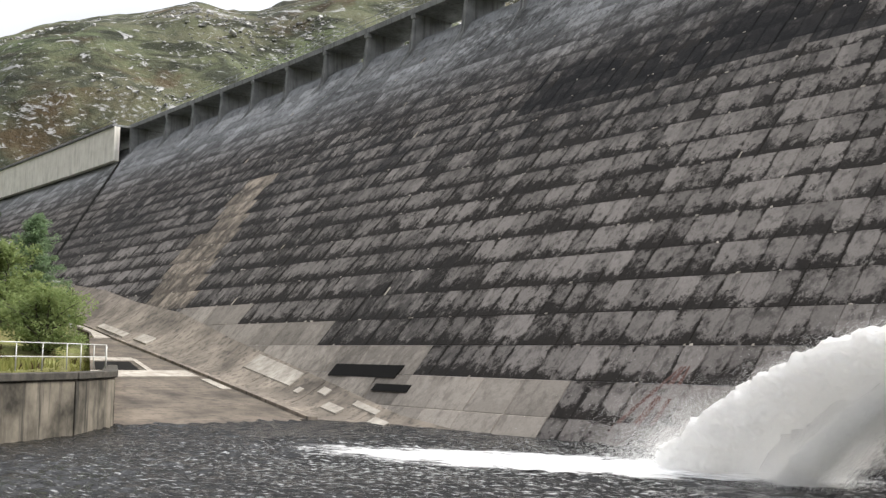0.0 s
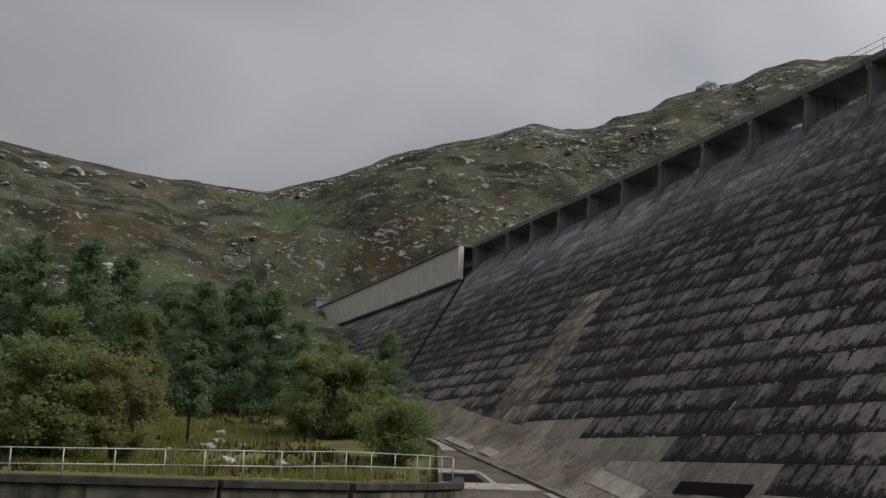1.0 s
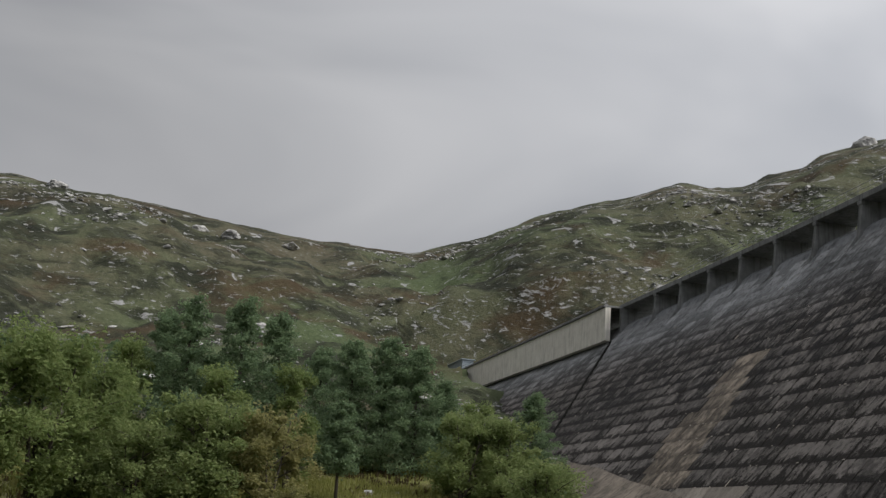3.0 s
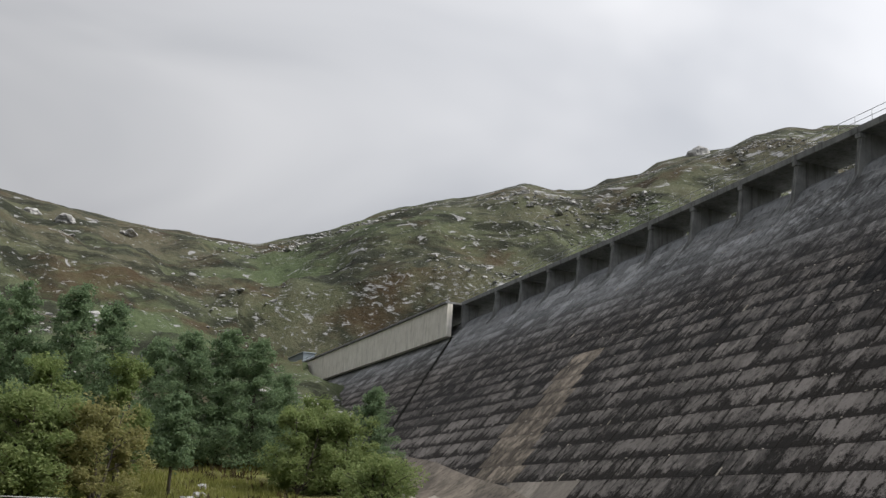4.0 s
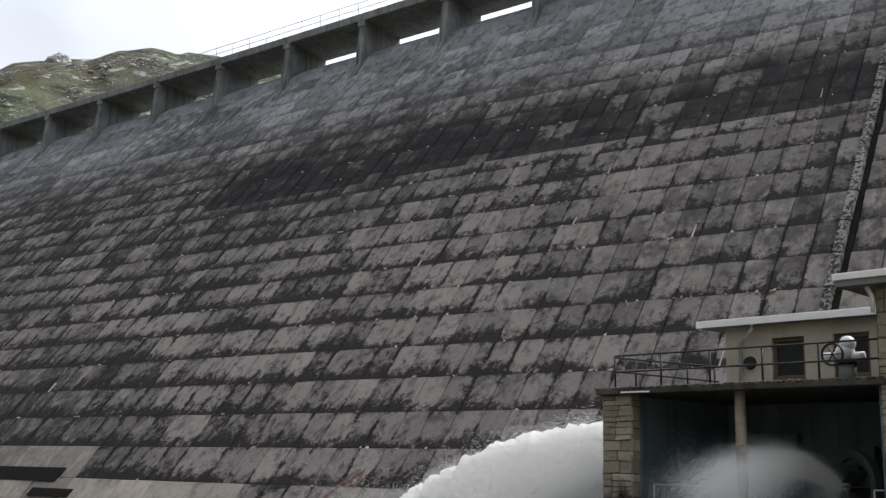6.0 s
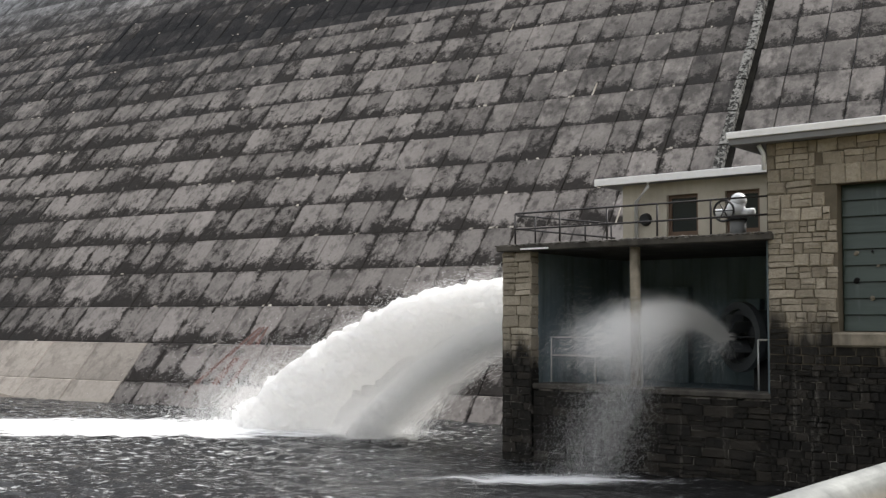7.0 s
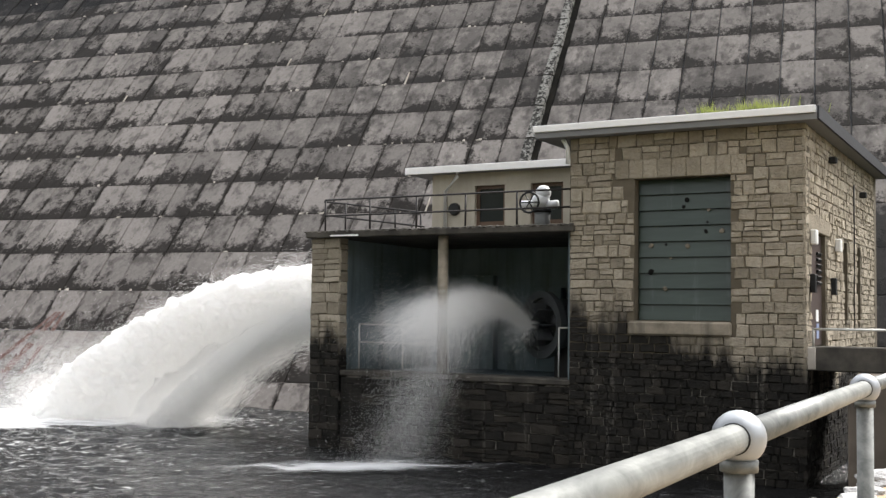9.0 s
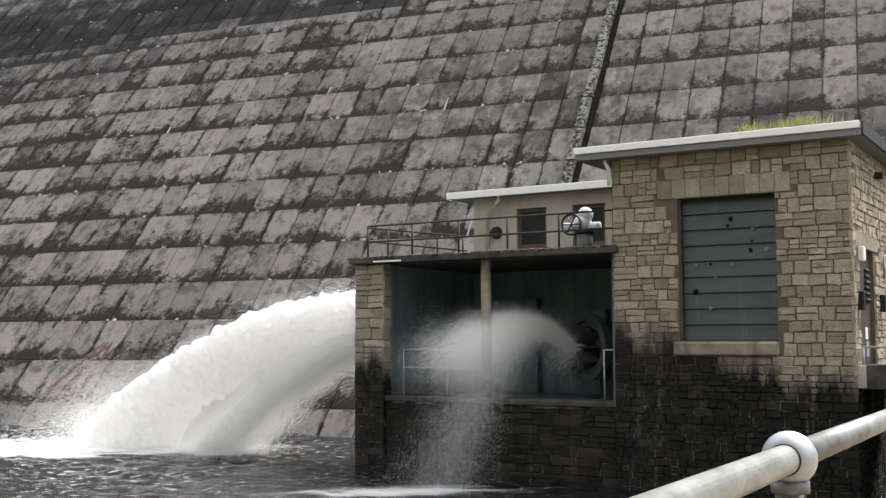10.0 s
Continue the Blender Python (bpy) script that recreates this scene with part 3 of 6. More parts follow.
RIDGE_EL = (12, 17, 20.1, 20.5, 20.4, 20.6, 20.3, 19.7, 19.3, 19.0, 18.5, 18.1, 17.5, 17.5, 17.8, 17.5, 16.9, 16.6, 16.2, 14.9, 13.9, 13.6, 13.85, 14.25, 14.6, 15.0, 15.2, 14.9, 12, 8, 8, 12)
BANK = ((-0.6, -40.0), (-30.5, -18.5), (-35.8, -6.5), (-36.9, 0.5), (-38.6, 4.8), (-42.2, 8.0), (-46.6, 10.4))   # the pool's far wall
BANK_TOP = -0.72


def bank_gap(x, y):
    """Distance beyond the bank wall (positive on land)."""
    best, side = 1e9, -1
    for (x0, y0), (x1, y1) in zip(BANK, BANK[1:]):
        dx, dy = x1 - x0, y1 - y0
        t = max(0.0, min(1.0, ((x - x0) * dx + (y - y0) * dy) / (dx * dx + dy * dy)))
        ex, ey = x - x0 - t * dx, y - y0 - t * dy
        d = math.hypot(ex, ey)
        if d < best:
            best, side = d, (1 if dx * ey - dy * ex < 0 else -1)
    return best * -side


def shore(n):
    """Level of the land n metres out along the valley."""
    return float(np.interp(n, (0, 40, 50, 62, 90, 118, 160, 240, 320), (-0.75, -0.75, -0.4, 1.6, 4.6, 8.2, 15.5, 31.0, 52.0)))


def ground_z(x, y):
    r = math.hypot(x, y)
    az = math.degrees(math.atan2(-x, y))
    if az < -40:
        az += 360
    u, v = CT * x + ST * y, -ST * x + CT * y
    # the hills, by the height of their ridge above the eye
    el = float(np.interp(az, RIDGE_AZ, RIDGE_EL))
    ridge_r = 430 + 60 * math.sin(az * 0.045)
    ridge = ridge_r * math.tan(radians(el))
    bump = noise.fractal(Vector((x * 0.011, y * 0.011, 3.1)), 0.8, 2.1, 5)
    small = noise.fractal(Vector((x * 0.05, y * 0.05, 1.7)), 0.9, 2.1, 4)
    near = shore(min(r, 320))
    if r < 170:
        hill = near
    else:
        t = min(1.0, (r - 170) / (ridge_r - 170))
        z170 = shore(170)
        hill = z170 + (ridge - z170) * (0.55 * t + 0.45 * t * t * (3 - 2 * t))
    if r > ridge_r:
        hill = ridge - (r - ridge_r) * 0.22 + 10 * bump * min(1.0, (r - ridge_r) / 90)
    w = min(1.0, max(0.0, (r - 75) / 160))
    fade = 1.0 - 0.75 * math.exp(-((r - ridge_r) / 40) ** 2)
    z = hill + w * fade * (9 * bump + 3.2 * small) + w * (1 - fade) * (0.3 * bump + 0.7 * small)
    if 170 < r < ridge_r:
        z = min(z, r * math.tan(radians(el - 0.05 - 0.007 * (ridge_r - r))) + 0.8 * small)
    if 150 < r < 600:
        z += 1.1 * noise.fractal(Vector((x * 0.16, y * 0.16, 6.3)), 0.9, 2.1, 3) * min(1.0, (r - 150) / 60) * (1.0 if r < ridge_r - 40 else 0.25)
    if r < 120:
        z += 0.35 * small * min(1.0, max(0, (r - 44) / 10))
    # the pool's bed and the camera's bank
    if r < 150:
        if x > -0.75 and y < 19.0:
            return min(-1.42, z)
        g = bank_gap(x, y)
        if u > -47 and v < 75 and (g < 0.25 or y > 10.4 + 0.2 * (x + 46)):
            return -6.0
        if -114 < u <= -30 and v > 15.5 + 0.38 * (-u - 43.0):
            z = min(z, float(np.interp(-u, (43, 77, 90, 114), (-4.2, 0.2, 1.9, 5.5))))
    if v > 55 and u > -225 and r < 300:
        z = min(z, 24.0)
    if v > 50 and -290 < u <= -225 and r < 268:
        z = min(z, 31.5)
    return z


def build_ground():
    az = list(np.arange(48, 116, 0.32)) + list(np.arange(116, 408, 2.9))
    rr = [2.0]
    while rr[-1] < 2600:
        rr.append(rr[-1] + max(0.9, rr[-1] * (0.016 if 24 < rr[-1] < 560 else 0.07)))
    na, nr = len(az), len(rr)
    verts = [(0, 0, -1.5)]
    for r in rr:
        for a in az:
            x, y = -r * math.sin(radians(a)), r * math.cos(radians(a))
            verts.append((x, y, ground_z(x, y) if r < 2000 else -20.0))
    faces = []
    for j in range(na):
        faces.append((0, 1 + j, 1 + (j + 1) % na))
    for i in range(nr - 1):
        for j in range(na):
            k = (j + 1) % na
            faces.append((1 + i * na + j, 1 + (i + 1) * na + j, 1 + (i + 1) * na + k, 1 + i * na + k))
    ob = put("ground", mesh_from("ground", verts, faces, M_GROUND, True))
    tagged(ob, "rough moorland of grass, heather and outcrops rising to a ridge", "ground", kind="structure")


build_ground()

# ---- the water ----


def build_water():
    xs, ys = np.linspace(-62, 4, 470), np.linspace(-8, 33, 300)
    gx, gy = np.meshgrid(xs, ys, indexing="ij")
    rs = np.random.RandomState(4)
    h = np.zeros_like(gx)
    for _ in range(46):
        a, l = rs.normal(2.25, 0.6), 0.30 + 0.9 * rs.rand() ** 2
        k = 2 * math.pi / l
        h += 0.0100 * l * np.sin(k * (gx * math.cos(a) + gy * math.sin(a)) + rs.uniform(0, 6.3))
    patch = 0.75 + 0.5 * np.sin(gx * 0.31 + 1.2 * np.sin(gy * 0.27)) * np.sin(gy * 0.36 + gx * 0.11)
    verts = np.stack([gx, gy, WATER + h * patch], -1).reshape(-1, 3)
    n = len(ys)
    faces = [(i * n + j, (i + 1) * n + j, (i + 1) * n + j + 1, i * n + j + 1) for i in range(len(xs) - 1) for j in range(n - 1)]
    ob = put("water", mesh_from("water", verts, faces, M_WATER, True))
    tagged(ob, "dark rippled peaty water of the tailrace pool", "water", kind="structure")


build_water()

# ---- the dam ----
dam = thing("dam", "tall sloping concrete dam of stained stepped blocks with a piered crest", "dam", kind="structure")
U_LEFT, U_STEP, U_JOINT, U_RIGHT = -262.0, -140.0, -10.1, 45.0
Z_DECK0, Z_DECK1 = 32.4, 33.0


def build_dam_body():
    """The mass behind the blocks, a long prism with the rounded spillway lip."""
    prof = [(face_v(-8) + 0.25, -8.0), (face_v(28.0) + 0.25, 28.0), (59.2, 29.5), (60.2, 30.35), (61.3, 30.8), (62.6, 30.75), (64.0, 29.8), (66, 27), (66, -8)]
    verts, faces, n = [], [], len(prof)
    us = list(np.linspace(U_LEFT, -34.0, 40)) + [U_RIGHT]
    for u in us:
        verts += [dam_xyz(u, v, z) for v, z in prof]
    for k in range(len(us) - 1):
        for i in range(n):
            faces.append((k * n + i, k * n + (i + 1) % n, (k + 1) * n + (i + 1) % n, (k + 1) * n + i))
    m = len(verts)
    faces += [tuple(range(n))[::-1], tuple(range(m - n, m))]
    put("dam_body", mesh_from("dam_body", verts, faces, M_LIP), dam)


build_dam_body()


def block_mesh(w, h, proud, seed):
    """One face block, its foot on the ledge: local x along the dam, y into it, z up. About 20 triangles."""
    rs = random.Random(seed)
    s = 0.86
    c = 0.025
    g = 0.018
    j = lambda: rs.uniform(-0.008, 0.008)
    back = 0.35
    front = [(g + c, -proud + s * c + j(), c), (w - g - c, -proud + s * c + j(), c), (w - g - c, -proud + s * (h - c) + j(), h - c), (g + c, -proud + s * (h - c) + j(), h - c)]
    rim = [(g, c * 0.8, g * 0.5), (w - g, c * 0.8, g * 0.5), (w - g, c * 0.8 + s * h, h - g * 0.5), (g, c * 0.8 + s * h, h - g * 0.5)]
    rear = [(x, y + back, z) for x, y, z in rim]
    f = [(0, 1, 2, 3)]
    for o in (0, 4):
        for i in range(4):
            k = (i + 1) % 4
            f.append((o + 4 + i, o + 4 + k, o + k, o + i))
    return front + rim + rear, f


def lift_kind(u, k):
    """Which concrete a block is cast of, by its lift and place along the dam."""
    z = LIFT0 + k * LIFT
    if 3 <= k < 12 and 0 < -74.4 - (z - 3.8) * 0.62 - u < (7.4 if k < 8 else 4.6):
        return 2
    if k <= -1 and (u < -31 or u > 30):
        return 1
    if k == 0 and -60 < u < -41.3:
        return 1
    if k == 1 and -66 < u < -52:
        return 1
    if k == 2 and -74 < u < -63:
        return 1
    if k in (3, 4) and u < -100 - 6 * (k - 3):
        return 1
    return 0


def toe_u(z):
    """Where the ground meets the face at level z, far along the dam."""
    return float(np.interp(z, (-3, 0.5, 1.5, 2.5, 5.8, 8.5, 31), (-56, -64, -78, -88, -98, -120, -245)))


def build_blocks():
    near = [block_uv(mesh_from("face_block", *block_mesh(1.16, LIFT, 0.0, 70 + i), M_DAM)) for i in range(5)]
    rest = {0: [], 1: [], 2: []}
    rs = random.Random(11)
    count = 0
    for k in range(-2, 21):
        z0 = LIFT0 + k * LIFT
        v0 = face_v(z0) - 0.0
        u = U_JOINT - 1.16 - rs.uniform(0, 0.02)
        while u > max(U_LEFT, toe_u(z0 + LIFT) - 4):
            w = 1.16
            kind = lift_kind(u + w / 2, k)
            nearby = u > -32.5 and 0 <= k <= 15 and kind == 0 and count < 300
            if nearby:
                x, y, z = dam_xyz(u, v0 + rs.uniform(-0.02, 0.02), z0)
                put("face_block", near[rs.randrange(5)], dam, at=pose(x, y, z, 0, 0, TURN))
                count += 1
                u -= 1.16
                continue
            if kind:
                w = 2.6
                u -= w - 1.16
            elif u < -90 or k >= 14:
                w = 2.32
                u -= 1.16
            vs, fs = block_mesh(w, LIFT, 0.0, rs.random())
            dv = rs.uniform(-0.03, 0.03)
            rest[kind].append(([dam_xyz(u + a, v0 + dv + b, z0 + c) for a, b, c in vs], fs))
            u -= 1.16
        # the plainer blocks beyond the wide joint
        u = U_JOINT + 0.25
        while u < U_RIGHT:
            w = 1.16
            vs, fs = block_mesh(w, LIFT, 0.0, rs.random())
            dv = rs.uniform(-0.02, 0.02) + 0.15
            rest[0].append(([dam_xyz(u + a, v0 + dv + b, z0 + c) for a, b, c in vs], fs))
            u += w
    names = {0: ("far_face_blocks", M_DAM, ""), 1: ("pale_toe_blocks", M_PALE, "pale patched concrete at the toe"), 2: ("tan_stripe_blocks", M_TAN, "tan stained concrete stripe")}
    for key, (nm, mt, lb) in names.items():
        v, f = joined(rest[key])
        ob = put(nm, block_uv(mesh_from(nm, v, f, mt)), dam, lb)
        ob["kind"] = "stuff"


def build_crest():
    for i in range(17):
        u = -26.3 - 7.36 * (i - 2)
        # a pier: rounded nose, leaning foot that runs down the face
        bm = bmesh.new()
        prof = [(57.25, 27.0), (58.75, 28.9), (58.98, Z_DECK0), (63.3, Z_DECK0), (63.3, 29.6), (59.8, 28.0)]
        a = [bm.verts.new((u - 0.25, v, z)) for v, z in prof]
        b = [bm.verts.new((u + 0.25, v, z)) for v, z in prof]
        n = len(prof)
        bm.faces.new(a)
        bm.faces.new(b[::-1])
        for j in range(n):
            bm.faces.new((a[j], b[j], b[(j + 1) % n], a[(j + 1) % n]))
        nose = [e for e in bm.edges if all(v.co.y < 59.0 for v in e.verts) and abs(e.verts[0].co.z - e.verts[1].co.z) > 0.5]
        bmesh.ops.bevel(bm, geom=nose, offset=0.12, segments=2, affect="EDGES")
        bmesh.ops.recalc_face_normals(bm, faces=bm.faces[:])
        part("pier", dam_bm(bm), M_CREST, dam)
        part("pier_cap", dam_bm(box_bm(u - 0.31, u + 0.31, 58.86, 59.6, Z_DECK0 - 0.45, Z_DECK0 - 0.004, 0.05)), M_CREST, dam)
    for i in range(18):
        u1 = -26.3 - 7.36 * (i - 3)
        u0 = u1 - 7.36 + 0.03
        if i == 17:
            u0 = U_STEP - 1.0
        part("deck_slab", dam_bm(box_bm(u0, u1, 58.9, 63.4, Z_DECK0, Z_DECK1, 0.04)), M_CREST, dam)
    # the lip of the spillway between the piers
    part("deck_slab", dam_bm(box_bm(-4.1, U_RIGHT, 58.9, 63.4, Z_DECK0, Z_DECK1, 0.04)), M_CREST, dam)
    # solid parapet wall of the wing and its walkway
    u = U_STEP
    while u > -255:
        w = 4.6
        part("wing_wall_panel", dam_bm(box_bm(u - w + 0.03, u, 56.5, 57.3, 27.3, 32.30, 0.03)), M_WINGWALL, dam, "pale solid parapet wall")
        u -= w
    for u1 in np.arange(U_STEP, -245, -23.2):
        part("wing_coping", dam_bm(box_bm(u1 - 23.2, u1, 56.2, 64.0, 32.304, 32.6, 0.04)), M_CREST, dam)
    part("wing_return", dam_bm(box_bm(U_STEP + 0.004, U_STEP + 0.5, 58.6, 61.0, 28.4, Z_DECK0 - 0.01, 0.04)), M_CREST, dam)


def build_joints():
    """The wide joint with painted gutter shade, and the oblique gutter towards the wing."""
    verts, faces = [], []
    def strip(p0, p1, w, raise0):
        (u0, z0), (u1, z1) = p0, p1
        n = 14
        o = len(verts)
        for i in range(n + 1):
            t = i / n
            u, z = u0 + (u1 - u0) * t, z0 + (z1 - z0) * t
            v = face_v(z) - raise0
            for du, dv in ((0, 0.6), (0, 0), (w, 0), (w, 0.6)):
                verts.append(dam_xyz(u + du, v + dv, z))
        for i in range(n):
            for j in range(3):
                a = o + i * 4 + j
                faces.append((a, a + 1, a + 5, a + 4))
    # black strip that stands in for the shade inside the joint's recess
    strip((U_JOINT + 0.02, -3.5), (U_JOINT + 0.02, 28.8), 0.22, -0.12)
    put("joint_gutter", mesh_from("joint_gutter", list(verts), list(faces), M_GUTTER), dam, "black gutter strip painted as the shade in the wide joint")
    for k in range(-1, 20):
        verts.clear()
        faces.clear()
        z0, z1 = LIFT0 + k * LIFT + 0.02, LIFT0 + (k + 1) * LIFT - 0.03
        strip((U_JOINT - 0.33 + 0.02 * (k % 3), z0), (U_JOINT - 0.33 + 0.02 * (k % 3), z1), 0.32, 0.20 + 0.02 * (k % 2))
        n = len(verts)
        faces.extend([(0, 1, 2, 3), (n - 1, n - 2, n - 3, n - 4)])
        put("joint_rib", mesh_from("joint_rib", list(verts), list(faces), M_SPECKLE), dam, "lichen-speckled rib piece at the wide joint")
    verts.clear()
    faces.clear()
    strip((-117.5, 8.3), (-140.5, 27.3), 0.8, 0.12)
    put("oblique_rib", mesh_from("oblique_rib", list(verts), list(faces), M_GUTTER), dam, "black oblique gutter below the wing")


build_joints()
build_crest()


def railing(name, label, path, height, spacing, rails, radius, mat, category="railing"):
    """Posts and rails along a path of base points, evenly spaced."""
    t = thing(name, label, category)
    pts = [Vector(p) for p in path]
    for a, b in zip(pts, pts[1:]):
        n = max(1, round((b - a).length / spacing))
        for i in range(n + (1 if b is pts[-1] else 0)):
            p = a.lerp(b, i / n)
            tube("post", [p, p + Vector((0, 0, height))], radius, mat, t, 6)
    for f in rails:
        for a, b in zip(pts, pts[1:]):
            up = Vector((0, 0, height * f))
            tube("rail", [a + up, b + up], radius, mat, t, 6)
    return t


railing("crest_railing", "thin pale steel railing along the dam crest", [dam_xyz(u, 59.1, Z_DECK1) for u in [-139.0 + 7.36 * i for i in range(15)] + [40.0]], 1.0, 1.84, (1.0, 0.5), 0.024, M_GREYRAIL)
railing("wing_railing", "thin steel railing on the wing walkway", [dam_xyz(-238, 57, 32.6), dam_xyz(-190, 57, 32.6), dam_xyz(-141, 57, 32.6)], 1.0, 3.0, (1.0, 0.5), 0.03, M_BLACKRAIL)

# ---- the power house ----
YF = 20.0     # its front
house = thing("power_house", "buff rubble stone power house with flat overhanging roof standing in water", "building")
HX0, HX1, HY1, HZ = -8.23, -3.77, 28.6, 3.42


def stone_meshes():
    out = []
    for i in range(12):
        rs = random.Random(300 + i)
        j = lambda a: rs.uniform(-a, a)
        c = 0.07
        front = [(-0.5 + c + j(.07), -1.0 + j(.4), -0.5 + c + j(.10)), (0.5 - c + j(.07), -1.0 + j(.4), -0.5 + c + j(.10)),
                 (0.5 - c + j(.07), -1.0 + j(.4), 0.5 - c + j(.10)), (-0.5 + c + j(.07), -1.0 + j(.4), 0.5 - c + j(.10))]
        rim = [(-0.5 + j(.04), 0.2, -0.5 + j(.07)), (0.5 + j(.04), 0.2, -0.5 + j(.07)), (0.5 + j(.04), 0.2, 0.5 + j(.07)), (-0.5 + j(.04), 0.2, 0.5 + j(.07))]
        v = front + [(x * 1.0, y, z) for x, y, z in rim] + [(x, 1.0, z) for x, y, z in rim]
        f = [(0, 1, 2, 3)]
        for o in (0, 4):
            for q in range(4):
                k = (q + 1) % 4
                f.append((o + 4 + q, o + 4 + k, o + k, o + q))
        out.append(mesh_from("stone", v, f, M_STONE))
    return out


STONES = stone_meshes()


def masonry(parent, w, h, frame_m, holes, seed, rows=(0.13, 0.27), lens=(0.14, 0.42), limit=300, depth=0.026, big=0.08):
    """Coursed rubble on a wall of w by h metres. frame_m carries (along, out of the wall = -y, up) to the world."""
    rs = random.Random(seed)
    made, extra = 0, []
    rng = len(STONES)
    z = 0.0
    while z < h - 0.06:
        rh = min(rs.uniform(*rows) * (0.72 if z < 2.6 and h > 4 else 1.0), h - z)
        if h - z - rh < 0.1:
            rh = h - z
        x = 0.0
        while x < w - 0.05:
            sl = rs.uniform(*lens) * (1.35 if rs.random() < big * 2 else 1.0) * (0.75 if z < 2.6 and h > 4 else 1.0)
            if w - x - sl < 0.14:
                sl = w - x
            split = [(z, rh)]
            if rh > 0.18 and rs.random() < 0.45:
                a = rh * rs.uniform(0.42, 0.58)
                split = [(z, a), (z + a, rh - a)]
            for zz, hh in split:
                cx, cz = x + sl / 2, zz + hh / 2
                if any(a < cx < b and c < cz < d for a, b, c, d in holes):
                    continue
                x0, x1, z0, z1 = x, x + sl, zz, zz + hh
                for a, b, c, d in holes:
                    if z0 < d and z1 > c:
                        if x0 < a < x1:
                            x1 = a
                        if x0 < b < x1:
                            x0 = b
                if x1 - x0 < 0.07:
                    continue
                g = 0.012
                m = frame_m @ Matrix.LocRotScale(((x0 + x1) / 2, 0, (z0 + z1) / 2), Euler((0, rs.uniform(-.035, .035), 0)),
                                                 (x1 - x0 - g, depth * rs.uniform(0.7, 1.35), z1 - z0 - g))
                if made < limit:
                    put("stone", STONES[rs.randrange(rng)], parent, at=m)
                    made += 1
                else:
                    me = STONES[rs.randrange(rng)]
                    extra.append(([m @ v.co for v in me.vertices], [tuple(p.vertices) for p in me.polygons]))
            x += sl
        z += rh
    if extra:
        v, f = joined(extra)
        put("rubble", mesh_from("rubble", v, f, M_STONE), parent)["kind"] = "stuff"


WIN = (-6.92, -5.09, -0.12, 2.56)      # the shuttered window in the front


def build_house():
    front = pierced("front_wall", HX0, HX1, YF + 0.04, YF + 0.45, -4.2, HZ, [WIN], M_MORTAR, house)
    side = pierced("side_wall", YF + 0.45, HY1, HX1 - 0.45, HX1 - 0.02, -4.2, HZ, [(20.6, 22.05, -0.6, 1.54), (24.15, 24.65, -0.1, 1.55), (25.95, 26.45, -0.1, 1.55)], M_MORTAR, house, True)
    part("left_wall", box_bm(HX0 + 0.04, HX0 + 0.45, YF + 0.45, HY1, -4.2, HZ), M_MORTAR, house)
    part("back_wall", box_bm(HX0, HX1, HY1, HY1 + 0.4, -4.2, HZ), M_MORTAR, house)
    # lintel course, sill, window
    for i in range(9):
        x = -7.3 + 2.5 * i / 9
        part("lintel_stone", box_bm(x + 0.003, x + 2.5 / 9 - 0.003, YF + 0.012 + 0.006 * (i % 2), YF + 0.3, 2.57, 2.93, 0.012), M_STONE, house)
    part("sill", box_bm(-7.02, -5.07, YF - 0.05, YF + 0.3, -0.40, -0.13, 0.04), M_SILL, house, "worn projecting stone sill with lichen")
    win = new("window")
    win.parent = house
    win["label"] = "window closed by dark green shutter boards"
    part("shutter_backing", box_bm(WIN[0], WIN[1], YF + 0.30, YF + 0.36, WIN[2], WIN[3]), M_SHUTTER, win)
    n = 9
    hgt = (WIN[3] - WIN[2]) / n
    for i in range(n):
        bm = box_bm(WIN[0] + 0.03, WIN[1] - 0.03, -0.012, 0.012, -hgt / 2 + 0.004, hgt / 2 - 0.004, 0.004)
        turn_bm(bm, Matrix.Translation((0, YF + 0.265, WIN[2] + hgt * (i + 0.5))) @ Matrix.Rotation(radians(-9), 4, "X"))
        part("shutter_board", bm, M_SHUTTER, win)
    rs = random.Random(5)
    for cx, cz in ((-5.95, 2.15), (-6.02, 2.02), (-5.55, 1.95), (-5.57, 1.72), (-5.6, 1.55), (-6.65, 1.30), (-6.36, 1.32), (-5.95, 1.28), (-6.27, 1.06), (-6.65, 0.80), (-6.38, 0.48), (-5.3, 1.55)):
        s = rs.uniform(0.03, 0.065)
        bm = bmesh.new()
        bmesh.ops.create_icosphere(bm, subdivisions=1, radius=s)
        for v in bm.verts:
            v.co.y *= 0.2
            v.co.x *= rs.uniform(0.6, 1.3)
        turn_bm(bm, Matrix.Translation((cx, YF + 0.235, cz)))
        part("broken_patch", bm, rs.choice((M_BLACKOPEN, M_SILL, M_SILL)), win)
    # stones of the front, the corner and the side
    holes = [(WIN[0] - HX0, WIN[1] - HX0, WIN[2] + 3.3, WIN[3] + 3.3), (-7.3 - HX0, -4.8 - HX0, 2.57 + 3.3, 2.93 + 3.3), (-7.05 - HX0, -5.0 - HX0, -0.36 + 3.3, -0.12 + 3.3)]
    masonry(front, HX1 - HX0 + 0.02, HZ + 3.3, Matrix.Translation((HX0, YF + 0.04, -3.3)), holes, 21)
    sidem = Matrix.Translation((HX1 - 0.02, YF, -3.3)) @ Matrix.Rotation(radians(90), 4, "Z")
    sh = [(0.60, 2.05, 2.7, 4.84), (0.3, 2.5, 4.84, 5.16), (4.15, 4.65, 3.2, 4.85), (5.95, 6.45, 3.2, 4.85)]
    masonry(side, 8.6, HZ + 3.3, sidem, sh, 22, limit=290)
    # brown louvred door in the side
    door = new("door")
    door.parent = house
